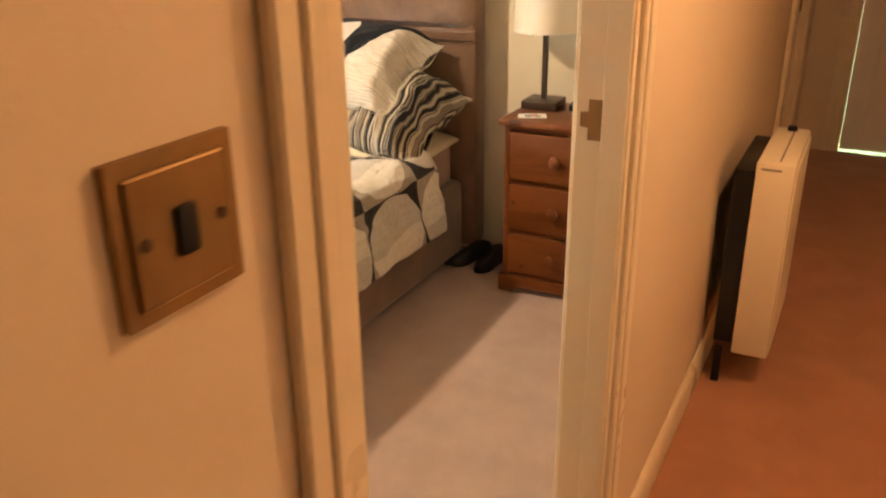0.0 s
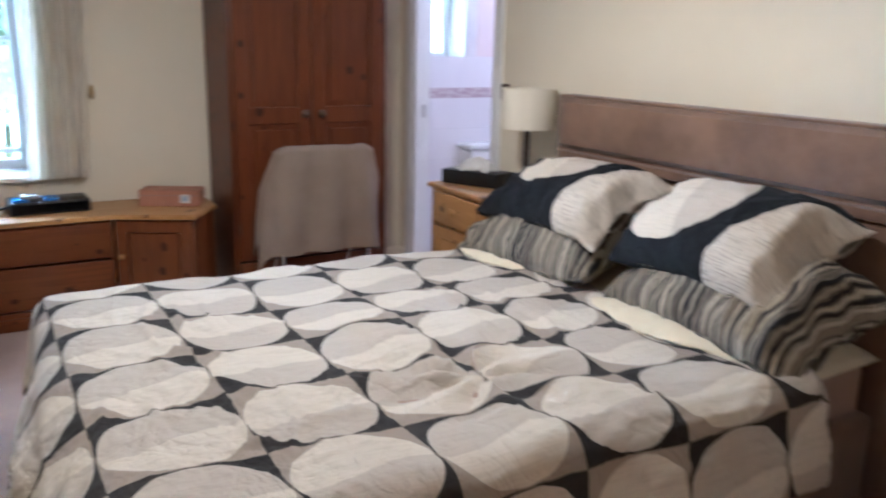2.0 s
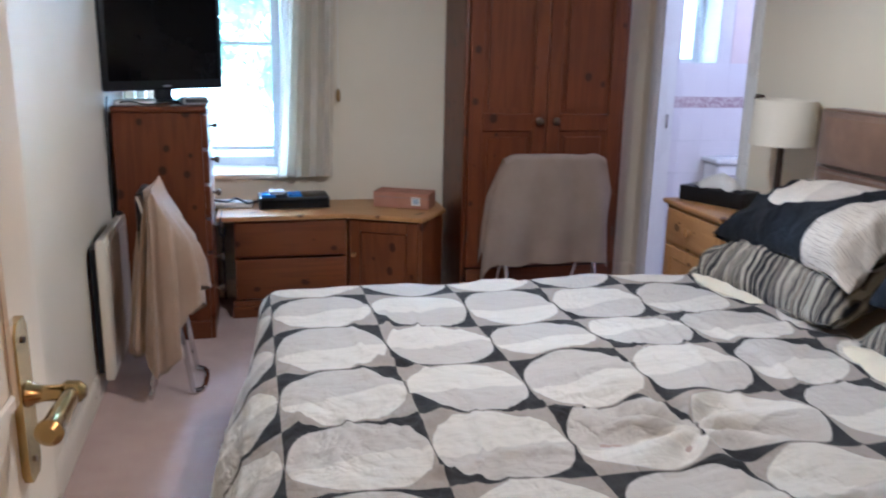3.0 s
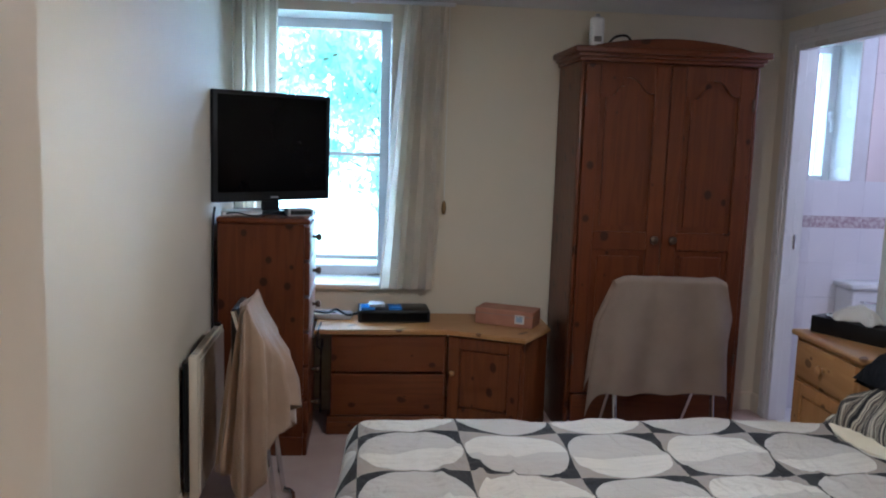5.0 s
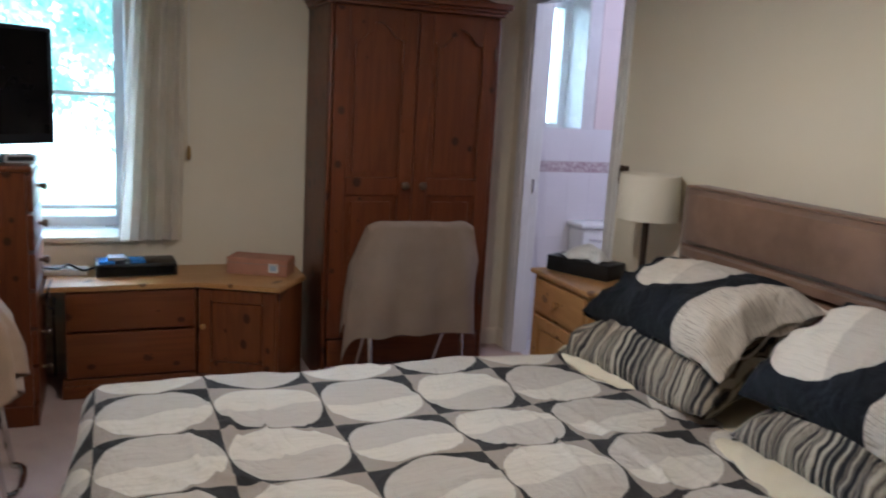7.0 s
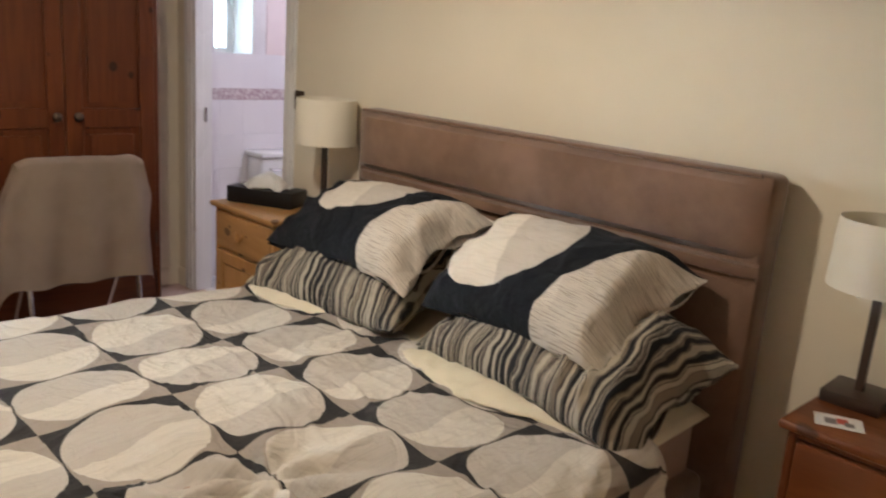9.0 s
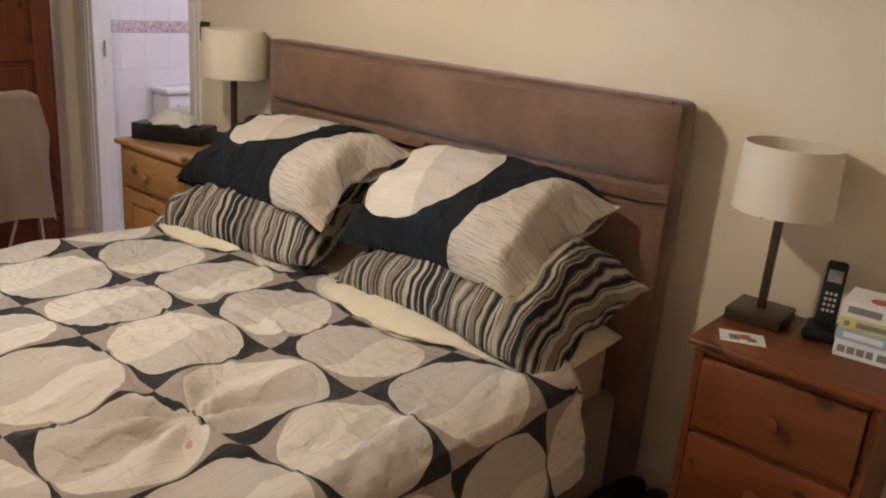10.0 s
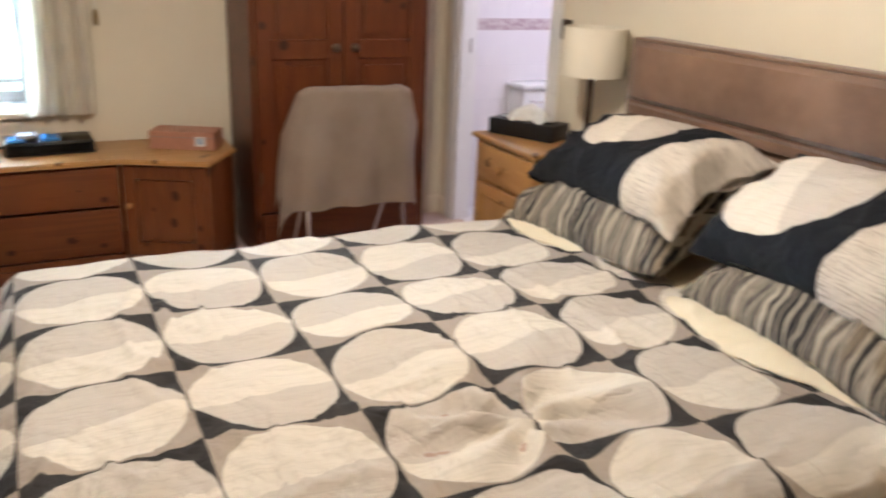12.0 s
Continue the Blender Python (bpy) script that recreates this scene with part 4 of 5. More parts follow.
# ---- bedside tables and what stands on them ----
def knob(x, z, y=0.0, r=0.017):
    return lathe([(r * 0.55, 0.0), (r * 0.45, -0.008), (r * 0.6, -0.012), (r, -0.019), (r * 0.95, -0.027), (r * 0.5, -0.032)], 18, None, (x, y, z), "y")


def plinth_outline(w, h, foot=0.07, rise=0.028):
    pts = [(0, 0), (foot * 0.8, 0)]
    pts += [(foot * 0.8 + (foot * 0.5) * s, rise * math.sin(s * math.pi / 2)) for s in (0.3, 0.6, 1.0)]
    pts += [(w - p[0], p[1]) for p in pts[::-1]]
    return pts + [(w, h), (0, h)]


def bedside(name, label, m, w, d, h, pines, drawers, door):
    """Origin at the front left foot; the front faces -y."""
    t = thing(name, label, "bedside table", m)
    body = box(0.012, 0.032, 0.012, d, 0.07, h - 0.024, 0.002, 1)
    box(w - 0.032, w - 0.012, 0.012, d, 0.07, h - 0.024, 0.002, 1, body)
    box(0.032, w - 0.032, d - 0.012, d, 0.07, h - 0.024, bm=body)
    box(0.032, w - 0.032, 0.03, d - 0.012, 0.07, 0.085, bm=body)
    part("body", body, pines[2], t)
    rails = bmesh.new()
    for z in sorted({z0 for z0, _ in drawers} | {h - 0.024}):
        box(0.032, w - 0.032, 0.014, 0.05, z - 0.018, z - 0.001, 0.002, 1, rails)
    part("front_rail", rails, pines[0], t)
    part("top", box(-0.008, w + 0.008, -0.010, d + 0.004, h - 0.024, h, 0.009, 3), pines[0], t)
    pl = extrude_outline(plinth_outline(w, 0.07), "y", 0.0, 0.02)
    box(0.0, 0.02, 0.02, d, 0.0, 0.07, 0.002, 1, pl)
    box(w - 0.02, w, 0.02, d, 0.0, 0.07, 0.002, 1, pl)
    part("plinth", pl, pines[0], t)
    for z0, z1 in drawers:
        dr = part("drawer", box(0.035, w - 0.035, 0.0, 0.04, z0, z1, 0.006, 2), pines[0], t)
        part("knob", knob(w / 2, (z0 + z1) / 2, 0.0, 0.022), pines[0], dr)
    if door:
        z0, z1 = door
        fr = bmesh.new()
        box(0.035, 0.09, 0.0, 0.022, z0, z1, 0.003, 1, fr)
        box(w - 0.09, w - 0.035, 0.0, 0.022, z0, z1, 0.003, 1, fr)
        box(0.09, w - 0.09, 0.0, 0.022, z0, z0 + 0.055, 0.003, 1, fr)
        box(0.09, w - 0.09, 0.0, 0.022, z1 - 0.055, z1, 0.003, 1, fr)
        dd = part("door", fr, pines[2], t)
        part("door_panel", box(0.092, w - 0.092, 0.006, 0.018, z0 + 0.057, z1 - 0.057, 0.008, 1), pines[2], dd)
        part("knob", knob(w - 0.06, z1 - 0.12), pines[0], dd)
    return t


NSR, NSL = 0.695, 0.712
bedside("bedside_table", "reddish pine bedside table with three knobbed drawers", pose(-0.463, 3.655, 0), 0.44, 0.362, NSR, MID_PINE[1], [(0.468, 0.648), (0.268, 0.448), (0.088, 0.248)], None)
bedside("bedside_table", "honey pine bedside table with a drawer and a door", pose(-3.115, 3.675, 0), 0.50, 0.345, NSL, GOLD_PINE, [(0.515, 0.672)], (0.09, 0.495))


def table_lamp(m):
    t = thing("table_lamp", "table lamp with an ivory drum shade and dark wooden stem", "table lamp", m, "lamps beside the bed")
    part("base", box(-0.068, 0.068, -0.068, 0.068, 0.0, 0.032, 0.004, 2), DARKWOOD, t, "square dark wooden base")
    part("stem", box(-0.0095, 0.0095, -0.0095, 0.0095, 0.030, 0.29, 0.002, 1), DARKWOOD, t, "slim dark wooden stem")
    bm = bmesh.new()
    seg, rings = 48, []
    for r, z in ((0.118, 0.288), (0.112, 0.452), (0.109, 0.452), (0.115, 0.288)):
        rings.append([bm.verts.new((r * math.cos(2 * math.pi * i / seg), r * math.sin(2 * math.pi * i / seg), z)) for i in range(seg)])
    for a, b in zip(rings, rings[1:] + rings[:1]):
        for i in range(seg):
            bm.faces.new((a[i], a[(i + 1) % seg], b[(i + 1) % seg], b[i]))
    bmesh.ops.recalc_face_normals(bm, faces=bm.faces[:])
    sh = part("shade", bm, SHADE, t, "ivory fabric drum shade")
    part("shade_ring", lathe([(0.018, 0.288), (0.018, 0.294)], 16), CHROME, sh)
    sp = bmesh.new()
    for k in range(3):
        a = k * 2.094 + 0.4
        tube([(0, 0, 0.291), (0.114 * math.cos(a), 0.114 * math.sin(a), 0.285)], 0.0018, 6, sp)
    part("shade_spoke", sp, CHROME, sh)
    part("bulb", lathe([(0.010, 0.294), (0.013, 0.32), (0.028, 0.36), (0.026, 0.385), (0.010, 0.40)], 16), PVC, t)
    return t


table_lamp(pose(-0.390, 3.905, NSR, 0, 0, 2) @ Matrix.Diagonal((1.02, 1.02, 1.0, 1)))
table_lamp(pose(-2.565, 3.885, NSL, 0, 0, 4) @ Matrix.Diagonal((1.1, 1.1, 1.12, 1)))


def tissue_box(m):
    t = thing("tissue_box", "dark lacquered tissue box with a white tissue", "tissue box", m)
    bm = box(-0.165, 0.165, -0.075, 0.075, 0.0, 0.072, 0.005, 2)
    part("cover", bm, BLACK, t, "dark lacquered wooden cover")
    part("opening_trim", box(-0.07, 0.07, -0.022, 0.022, 0.0745, 0.0775, 0.001, 1), BLACK, t)

    def place(a, b):
        x, y = (a - 0.5) * 0.17, (b - 0.5) * 0.17
        r = math.hypot(x, y) / 0.085
        return (x * 1.35, y * 0.8 + 0.02 * math.sin(x * 60), 0.08 + 0.062 * max(0, 1 - r) ** 0.7 + 0.012 * noise.noise(Vector((x * 40, y * 40, 3))))
    ob = sheet("tissue", 24, 24, place, None, PAPER, 0.0015)
    ob.parent = t
    tagged(ob, "crumpled white tissue")
    return t


tissue_box(pose(-2.955, 3.86, NSL, 0, 0, 26))


def phone(m):
    t = thing("cordless_phone", "black cordless phone standing in its charging base", "telephone", m)
    part("charging_base", box(-0.045, 0.045, -0.05, 0.05, 0, 0.028, 0.01, 3), BLACK, t)
    hs = box(-0.024, 0.024, -0.012, 0.014, 0.0, 0.165, 0.009, 3)
    bmesh.ops.transform(hs, matrix=pose(0, 0.012, 0.022, -14, 0, 0), verts=hs.verts[:])
    h = part("handset", hs, BLACK, t)
    scr = box(-0.017, 0.017, -0.0128, -0.0118, 0.112, 0.142, 0.0004, 1)
    bmesh.ops.transform(scr, matrix=pose(0, 0.012, 0.022, -14, 0, 0), verts=scr.verts[:])
    part("display", scr, GREY, h)
    for r in range(4):
        for c in range(3):
            k = box(-0.014 + c * 0.0105, -0.0075 + c * 0.0105, -0.0135, -0.0115, 0.038 + r * 0.014, 0.045 + r * 0.014, 0.0008, 1)
            bmesh.ops.transform(k, matrix=pose(0, 0.012, 0.022, -14, 0, 0), verts=k.verts[:])
            part("key", k, SILVERP, h)
    return t


phone(pose(-0.238, 3.915, NSR, 0, 0, 10))


def book(name, label, m, w, d, h, cover, bars):
    """A closed book lying flat; its spine faces -y."""
    t = thing(name, label, "book", m, "stack of books on the bedside table")
    part("pages", box(-w / 2 + 0.003, w / 2 - 0.003, -d / 2 + 0.004, d / 2 - 0.004, 0.003, h - 0.003), PAPER, t, smooth=False)
    c = box(-w / 2, w / 2, -d / 2, d / 2, 0, 0.0028, 0.0008, 1)
    box(-w / 2, w / 2, -d / 2, d / 2, h - 0.0028, h, 0.0008, 1, c)
    box(-w / 2, w / 2, -d / 2, -d / 2 + 0.003, 0.0028, h - 0.0028, bm=c)
    part("cover", c, cover, t)
    for x0, x1, mat in bars:
        part("spine_print", box(-w / 2 + x0 * w, -w / 2 + x1 * w, -d / 2 - 0.0006, -d / 2 + 0.0002, h * 0.28, h * 0.72), mat, t, smooth=False)
    return t


z = NSR
for k, (cover, hh, turn, bars, lab) in enumerate(((PAPER, 0.040, 4, ((0.05, 0.15, GREY), (0.17, 0.27, GREY), (0.29, 0.39, GREY), (0.41, 0.50, GREY), (0.55, 0.8, GREY)), "thick paperback book with a white spine"),
                                                  (BLUEC, 0.030, 1, ((0.1, 0.6, PAPER),), "paperback book with a pale blue spine"),
                                                  (YELLOWC, 0.028, 6, ((0.05, 0.12, GREY), (0.2, 0.6, GREY)), "paperback book with a yellow spine"),
                                                  (PAPER, 0.038, 3, ((0.08, 0.5, GREY),), "white paperback book on top of the stack"))):
    book("book", lab, pose(-0.108, 3.89, z, 0, 0, turn), 0.17, 0.125, hh, cover, bars)
    z += hh
tagged(single("book_sticker", lathe([(0.022, 0.0), (0.022, 0.0008)], 20), REDC, "round red sticker on the top book", "sticker", pose(-0.12, 3.87, z)))

pc = thing("postcard", "small printed picture card lying on the bedside table", "card", pose(-0.372, 3.742, NSR, 0, 0, 24))
part("card", box(-0.052, 0.052, -0.036, 0.036, 0, 0.0012), PAPER, pc, smooth=False)
for q, (x0, x1, y0, y1, mt2) in enumerate(((-0.03, -0.005, -0.02, 0.012, GREY), (-0.004, 0.02, -0.012, 0.018, REDC), (0.012, 0.032, -0.022, 0.0, GREY))):
    part("picture", box(x0, x1, y0, y1, 0.0012, 0.0016 + q * 0.0002), mt2, pc, smooth=False)


def shoe(m, label="black leather shoe on the carpet"):
    t = thing("shoe", label, "shoe", m, "shoes beside the bed")
    prof = [(0.0, 0.030, 0.055), (0.04, 0.036, 0.075), (0.09, 0.034, 0.085), (0.14, 0.036, 0.062), (0.19, 0.043, 0.048), (0.235, 0.038, 0.040), (0.265, 0.015, 0.026)]
    bm = bmesh.new()
    rings = []
    for y, w, h in prof:
        rings.append([bm.verts.new((w * math.copysign(abs(math.cos(a)) ** 0.7, math.cos(a)), y, 0.014 + max(0, h * math.sin(a)) if math.sin(a) > 0 else 0.014)) for a in [k * math.pi / 8 for k in range(9)]])
    for a, b in zip(rings, rings[1:]):
        for k in range(8):
            bm.faces.new((a[k], a[k + 1], b[k + 1], b[k]))
        bm.faces.new((a[8], a[0], b[0], b[8]))
    bm.faces.new(rings[0])
    bm.faces.new(rings[-1][::-1])
    bmesh.ops.recalc_face_normals(bm, faces=bm.faces[:])
    part("upper", bm, LEATHER, t)
    sole = bmesh.new()
    pts = [(w * 1.06, y) for y, w, h in prof] + [(-w * 1.06, y) for y, w, h in prof[::-1]]
    extrude_outline(pts, "z", 0.0, 0.015, sole)
    part("sole", sole, BLACK, t)
    return t


shoe(pose(-0.575, 3.975, 0, 0, 0, 172) @ Matrix.Scale(0.82, 4))
shoe(pose(-0.655, 3.985, 0, 0, 0, 160) @ Matrix.Scale(0.82, 4))


# ---- chest of drawers, television ----
def tall_chest():
    """Front faces +y; origin at the back corner by the window."""
    t = thing("chest_of_drawers", "tall narrow reddish pine chest with six knobbed drawers", "chest of drawers", pose(-3.955, 1.125, 0))
    w, d, h = 0.50, 0.405, 1.115
    b = box(0.006, 0.028, 0, d - 0.02, 0.09, h - 0.028, 0.002, 1)
    box(w - 0.028, w - 0.006, 0, d - 0.02, 0.09, h - 0.028, 0.002, 1, b)
    box(0.028, w - 0.028, 0, 0.012, 0.09, h - 0.028, bm=b)
    part("body", b, RED_PINE[2], t)
    part("top", box(-0.006, w + 0.006, -0.004, d + 0.006, h - 0.028, h, 0.010, 3), RED_PINE[0], t)
    pl = box(0, w, d - 0.02, d, 0, 0.09, 0.006, 2)
    box(0, 0.02, 0, d - 0.02, 0, 0.09, 0.004, 1, pl)
    box(w - 0.02, w, 0, d - 0.02, 0, 0.09, 0.004, 1, pl)
    part("plinth", pl, RED_PINE[0], t)
    step = (h - 0.028 - 0.10) / 6
    for i in range(6):
        z0 = 0.10 + i * step
        dr = part("drawer", box(0.03, w - 0.03, d - 0.045, d + 0.004, z0, z0 + step - 0.014, 0.006, 2), RED_PINE[0], t)
        kb = lathe([(0.009, 0.0), (0.007, 0.012), (0.010, 0.016), (0.018, 0.026), (0.017, 0.036), (0.008, 0.041)], 16, None, (w / 2, d + 0.004, z0 + step / 2), "y")
        part("knob", kb, BRONZE, dr)


tall_chest()


def television():
    """Origin under the stand; the screen faces -y before turning."""
    t = thing("television", "black flat television on a stand, switched off", "television", pose(-3.70, 1.335, 1.115, 0, 0, 127))
    part("stand_base", box(-0.14, 0.14, -0.09, 0.09, 0.0, 0.014, 0.008, 2), BLACK, t)
    part("stand_neck", box(-0.04, 0.04, -0.01, 0.03, 0.012, 0.10, 0.006, 2), BLACK, t)
    cab = box(-0.315, 0.315, -0.03, 0.045, 0.06, 0.565, 0.010, 3)
    box(-0.22, 0.22, 0.045, 0.075, 0.12, 0.46, 0.02, 2, cab)
    c = part("cabinet", cab, BLACK, t)
    part("screen", box(-0.29, 0.29, -0.0322, -0.0295, 0.105, 0.545, 0.001, 1), SCREEN, t, "dark glossy screen")
    part("badge", box(-0.02, 0.02, -0.0325, -0.0295, 0.075, 0.082), SILVERP, c, smooth=False)


television()
stb = thing("set_top_box", "small silver set-top box beside the television stand", "set-top box", pose(-3.60, 1.475, 1.115, 0, 0, 110))
part("case", box(-0.06, 0.06, -0.035, 0.035, 0, 0.035, 0.006, 2), SILVERP, stb)
part("front_panel", box(-0.05, 0.05, -0.037, -0.034, 0.008, 0.027, 0.001, 1), BLACK, stb)
dk = thing("media_player", "flat pale grey player on the chest of drawers", "media player", pose(-3.55, 1.22, 1.115, 0, 0, 95))
part("case", box(-0.09, 0.09, -0.06, 0.06, 0, 0.024, 0.005, 2), SILVERP, dk)
part("front_panel", box(-0.08, 0.08, -0.062, -0.059, 0.006, 0.018, 0.001, 1), PVC, dk)
single("cable", tube(smooth_path([(-3.50, 1.135, 1.12), (-3.47, 1.20, 1.135), (-3.475, 1.28, 1.122), (-3.50, 1.36, 1.13), (-3.56, 1.42, 1.12)]), 0.0035, 8), BLACK, "black cable curling on the chest of drawers", "cable")
single("cable", tube(smooth_path([(-3.46, 1.115, 1.16), (-3.445, 1.108, 1.05), (-3.44, 1.105, 0.7), (-3.445, 1.105, 0.3), (-3.47, 1.112, 0.06), (-3.47, 1.12, 0.004)]), 0.005, 8), BLACK, "black cable hanging down the wall behind the chest", "cable")


# ---- low corner unit ----
def corner_unit():
    t = thing("corner_dresser", "low reddish pine dresser with two drawers and an angled cupboard", "dresser", pose(0, 0, 0))
    H = 0.545
    top = [(-4.125, 1.115), (-3.705, 1.115 + 0.44), (-3.715, 2.205), (-3.545, 2.565), (-3.80, 2.745), (-4.125, 2.745)]
    top[0:2] = [(-4.125, 1.545), (-3.705, 1.545)]
    bm = extrude_outline(top, "z", H - 0.022, H)
    box(-4.125, -3.99, 1.112, 1.545, H - 0.022, H, bm=bm)
    bmesh.ops.bevel(bm, geom=[e for e in bm.edges if abs(e.verts[0].co.z - H) < 1e-4 and abs(e.verts[1].co.z - H) < 1e-4], offset=0.006, segments=2, affect="EDGES")
    part("top", bm, GOLD_PINE[1], t, "honey pine top")
    b = box(-4.11, -3.755, 1.625, 1.645, 0.05, H - 0.022, 0.002, 1)
    box(-4.11, -3.755, 2.185, 2.205, 0.05, H - 0.022, 0.002, 1, b)
    box(-4.115, -4.10, 1.645, 2.185, 0.05, H - 0.022, bm=b)
    part("body", b, MID_PINE[0][2], t)
    pl = box(-3.80, -3.735, 1.605, 2.205, 0.0, 0.062, 0.005, 2)
    box(-3.80, -3.742, 1.61, 2.20, 0.062, 0.09, 0.003, 1, pl)
    part("plinth", pl, MID_PINE[0][1], t)
    for z0, z1 in ((0.325, 0.515), (0.10, 0.312)):
        part("drawer", box(-3.79, -3.737, 1.627, 2.195, z0, z1, 0.006, 2), MID_PINE[0][1], t)
    a, c = Vector((-3.735, 2.21, 0)), Vector((-3.575, 2.548, 0))
    d = (c - a)
    ln = d.length
    m = Matrix.Translation(a) @ Matrix.Rotation(math.atan2(d.y, d.x), 4, "Z")
    fr = bmesh.new()
    box(0.0, 0.06, 0.0, 0.02, 0.085, H - 0.03, 0.003, 1, fr)
    box(ln - 0.06, ln, 0.0, 0.02, 0.085, H - 0.03, 0.003, 1, fr)
    box(0.06, ln - 0.06, 0.0, 0.02, 0.085, 0.15, 0.003, 1, fr)
    box(0.06, ln - 0.06, 0.0, 0.02, H - 0.095, H - 0.03, 0.003, 1, fr)
    bmesh.ops.transform(fr, matrix=m, verts=fr.verts[:])
    dd = part("door", fr, MID_PINE[0][2], t)
    pn = box(0.062, ln - 0.062, 0.008, 0.016, 0.152, H - 0.097, 0.006, 1)
    bmesh.ops.transform(pn, matrix=m, verts=pn.verts[:])
    part("door_panel", pn, MID_PINE[0][2], dd)
    kb = knob(0.03, 0.33, 0.0, 0.014)
    bmesh.ops.transform(kb, matrix=m, verts=kb.verts[:])
    part("knob", kb, GOLD_PINE[0], dd)
    side = extrude_outline([(-3.575, 2.55), (-3.565, 2.568), (-3.80, 2.728), (-3.81, 2.71)], "z", 0.0, H - 0.022)
    part("end_panel", side, MID_PINE[0][2], t)
    base = extrude_outline([(-3.735, 2.205), (-3.56, 2.57), (-3.80, 2.73), (-4.11, 2.73), (-4.11, 2.205)], "z", 0.0, 0.082)
    part("cupboard_base", base, MID_PINE[0][1], t)


corner_unit()
DT = 0.545
vb = thing("video_recorder", "black recorder box with glossy blue lids on it", "recorder", pose(-3.98, 1.94, DT, 0, 0, 92))
part("case", box(-0.185, 0.185, -0.10, 0.10, 0, 0.062, 0.008, 2), BLACK, vb)
part("front_panel", box(-0.17, 0.17, -0.103, -0.099, 0.012, 0.05, 0.001, 1), SCREEN, vb)
for k, (x0, x1, y0, y1, zz) in enumerate(((-0.17, -0.10, -0.09, 0.0, 0.0), (-0.13, -0.05, -0.07, 0.02, 0.014), (-0.03, 0.04, -0.085, 0.01, 0.0))):
    single("disc_case", box(x0, x1, y0, y1, 0, 0.013, 0.002, 1), BLUEP if k != 1 else SILVERP, "small glossy disc case lying on the recorder", "disc case", pose(-3.98, 1.94, DT + 0.0625 + zz, 0, 0, 92))
gd = thing("games_console", "flat pale grey gadget with dark cables", "gadget", pose(-3.99, 1.585, DT, 0, 0, 84))
part("case", box(-0.14, 0.14, -0.05, 0.05, 0, 0.03, 0.010, 3), PVC, gd)
part("lid", box(-0.10, 0.06, -0.03, 0.03, 0.029, 0.038, 0.004, 2), SILVERP, gd)
single("cable", tube(smooth_path([(-3.95, 1.50, DT + 0.03), (-3.88, 1.53, DT + 0.055), (-3.90, 1.60, DT + 0.045), (-3.96, 1.64, DT + 0.05), (-3.92, 1.70, DT + 0.03), (-3.97, 1.75, DT + 0.03)]), 0.006, 8), BLACK, "tangled black cable on the dresser", "cable")
single("cable", tube(smooth_path([(-3.85, 1.57, DT + 0.004), (-3.69, 1.565, DT - 0.0), (-3.695, 1.56, 0.47), (-3.75, 1.58, 0.44), (-3.90, 1.575, 0.45), (-4.05, 1.56, 0.3), (-4.06, 1.56, 0.006)]), 0.0045, 8), BLACK, "dark cable hanging over the dresser edge", "cable")
cb = thing("cardboard_box", "flat pinkish brown box with a pale label", "box", pose(-3.895, 2.535, DT, 0, 0, 63))
part("carton", box(-0.155, 0.155, -0.075, 0.075, 0, 0.085, 0.003, 1), CARD, cb)
part("label", box(0.06, 0.11, -0.0762, -0.0748, 0.02, 0.065), PAPER, cb, smooth=False)
part("print_bar", box(0.068, 0.102, -0.0768, -0.0755, 0.028, 0.056), BLUEC, cb, smooth=False)
part("lid_seam", box(-0.156, 0.156, -0.0765, 0.0765, 0.058, 0.060), GREY, cb, smooth=False)


# ---- wardrobe ----
def arch_outline(y0, y1, z0, z1, rise):
    """A panel with a cathedral-arched head."""
    w = y1 - y0
    pts = [(y0, z0), (y1, z0), (y1, z1 - rise)]
    for s in (0.06, 0.14, 0.22, 0.30, 0.40, 0.50, 0.60, 0.70, 0.78, 0.86, 0.94):
        k = abs(s - 0.5) * 2
        lift = 1.0 - (k / 0.75) ** 2.2 if k < 0.75 else 0.0
        if k < 0.75 and k > 0.55:
            lift *= 0.8
        pts.append((y1 - w * s, z1 - rise + rise * max(0.0, lift)))
    return pts + [(y0, z1 - rise)]


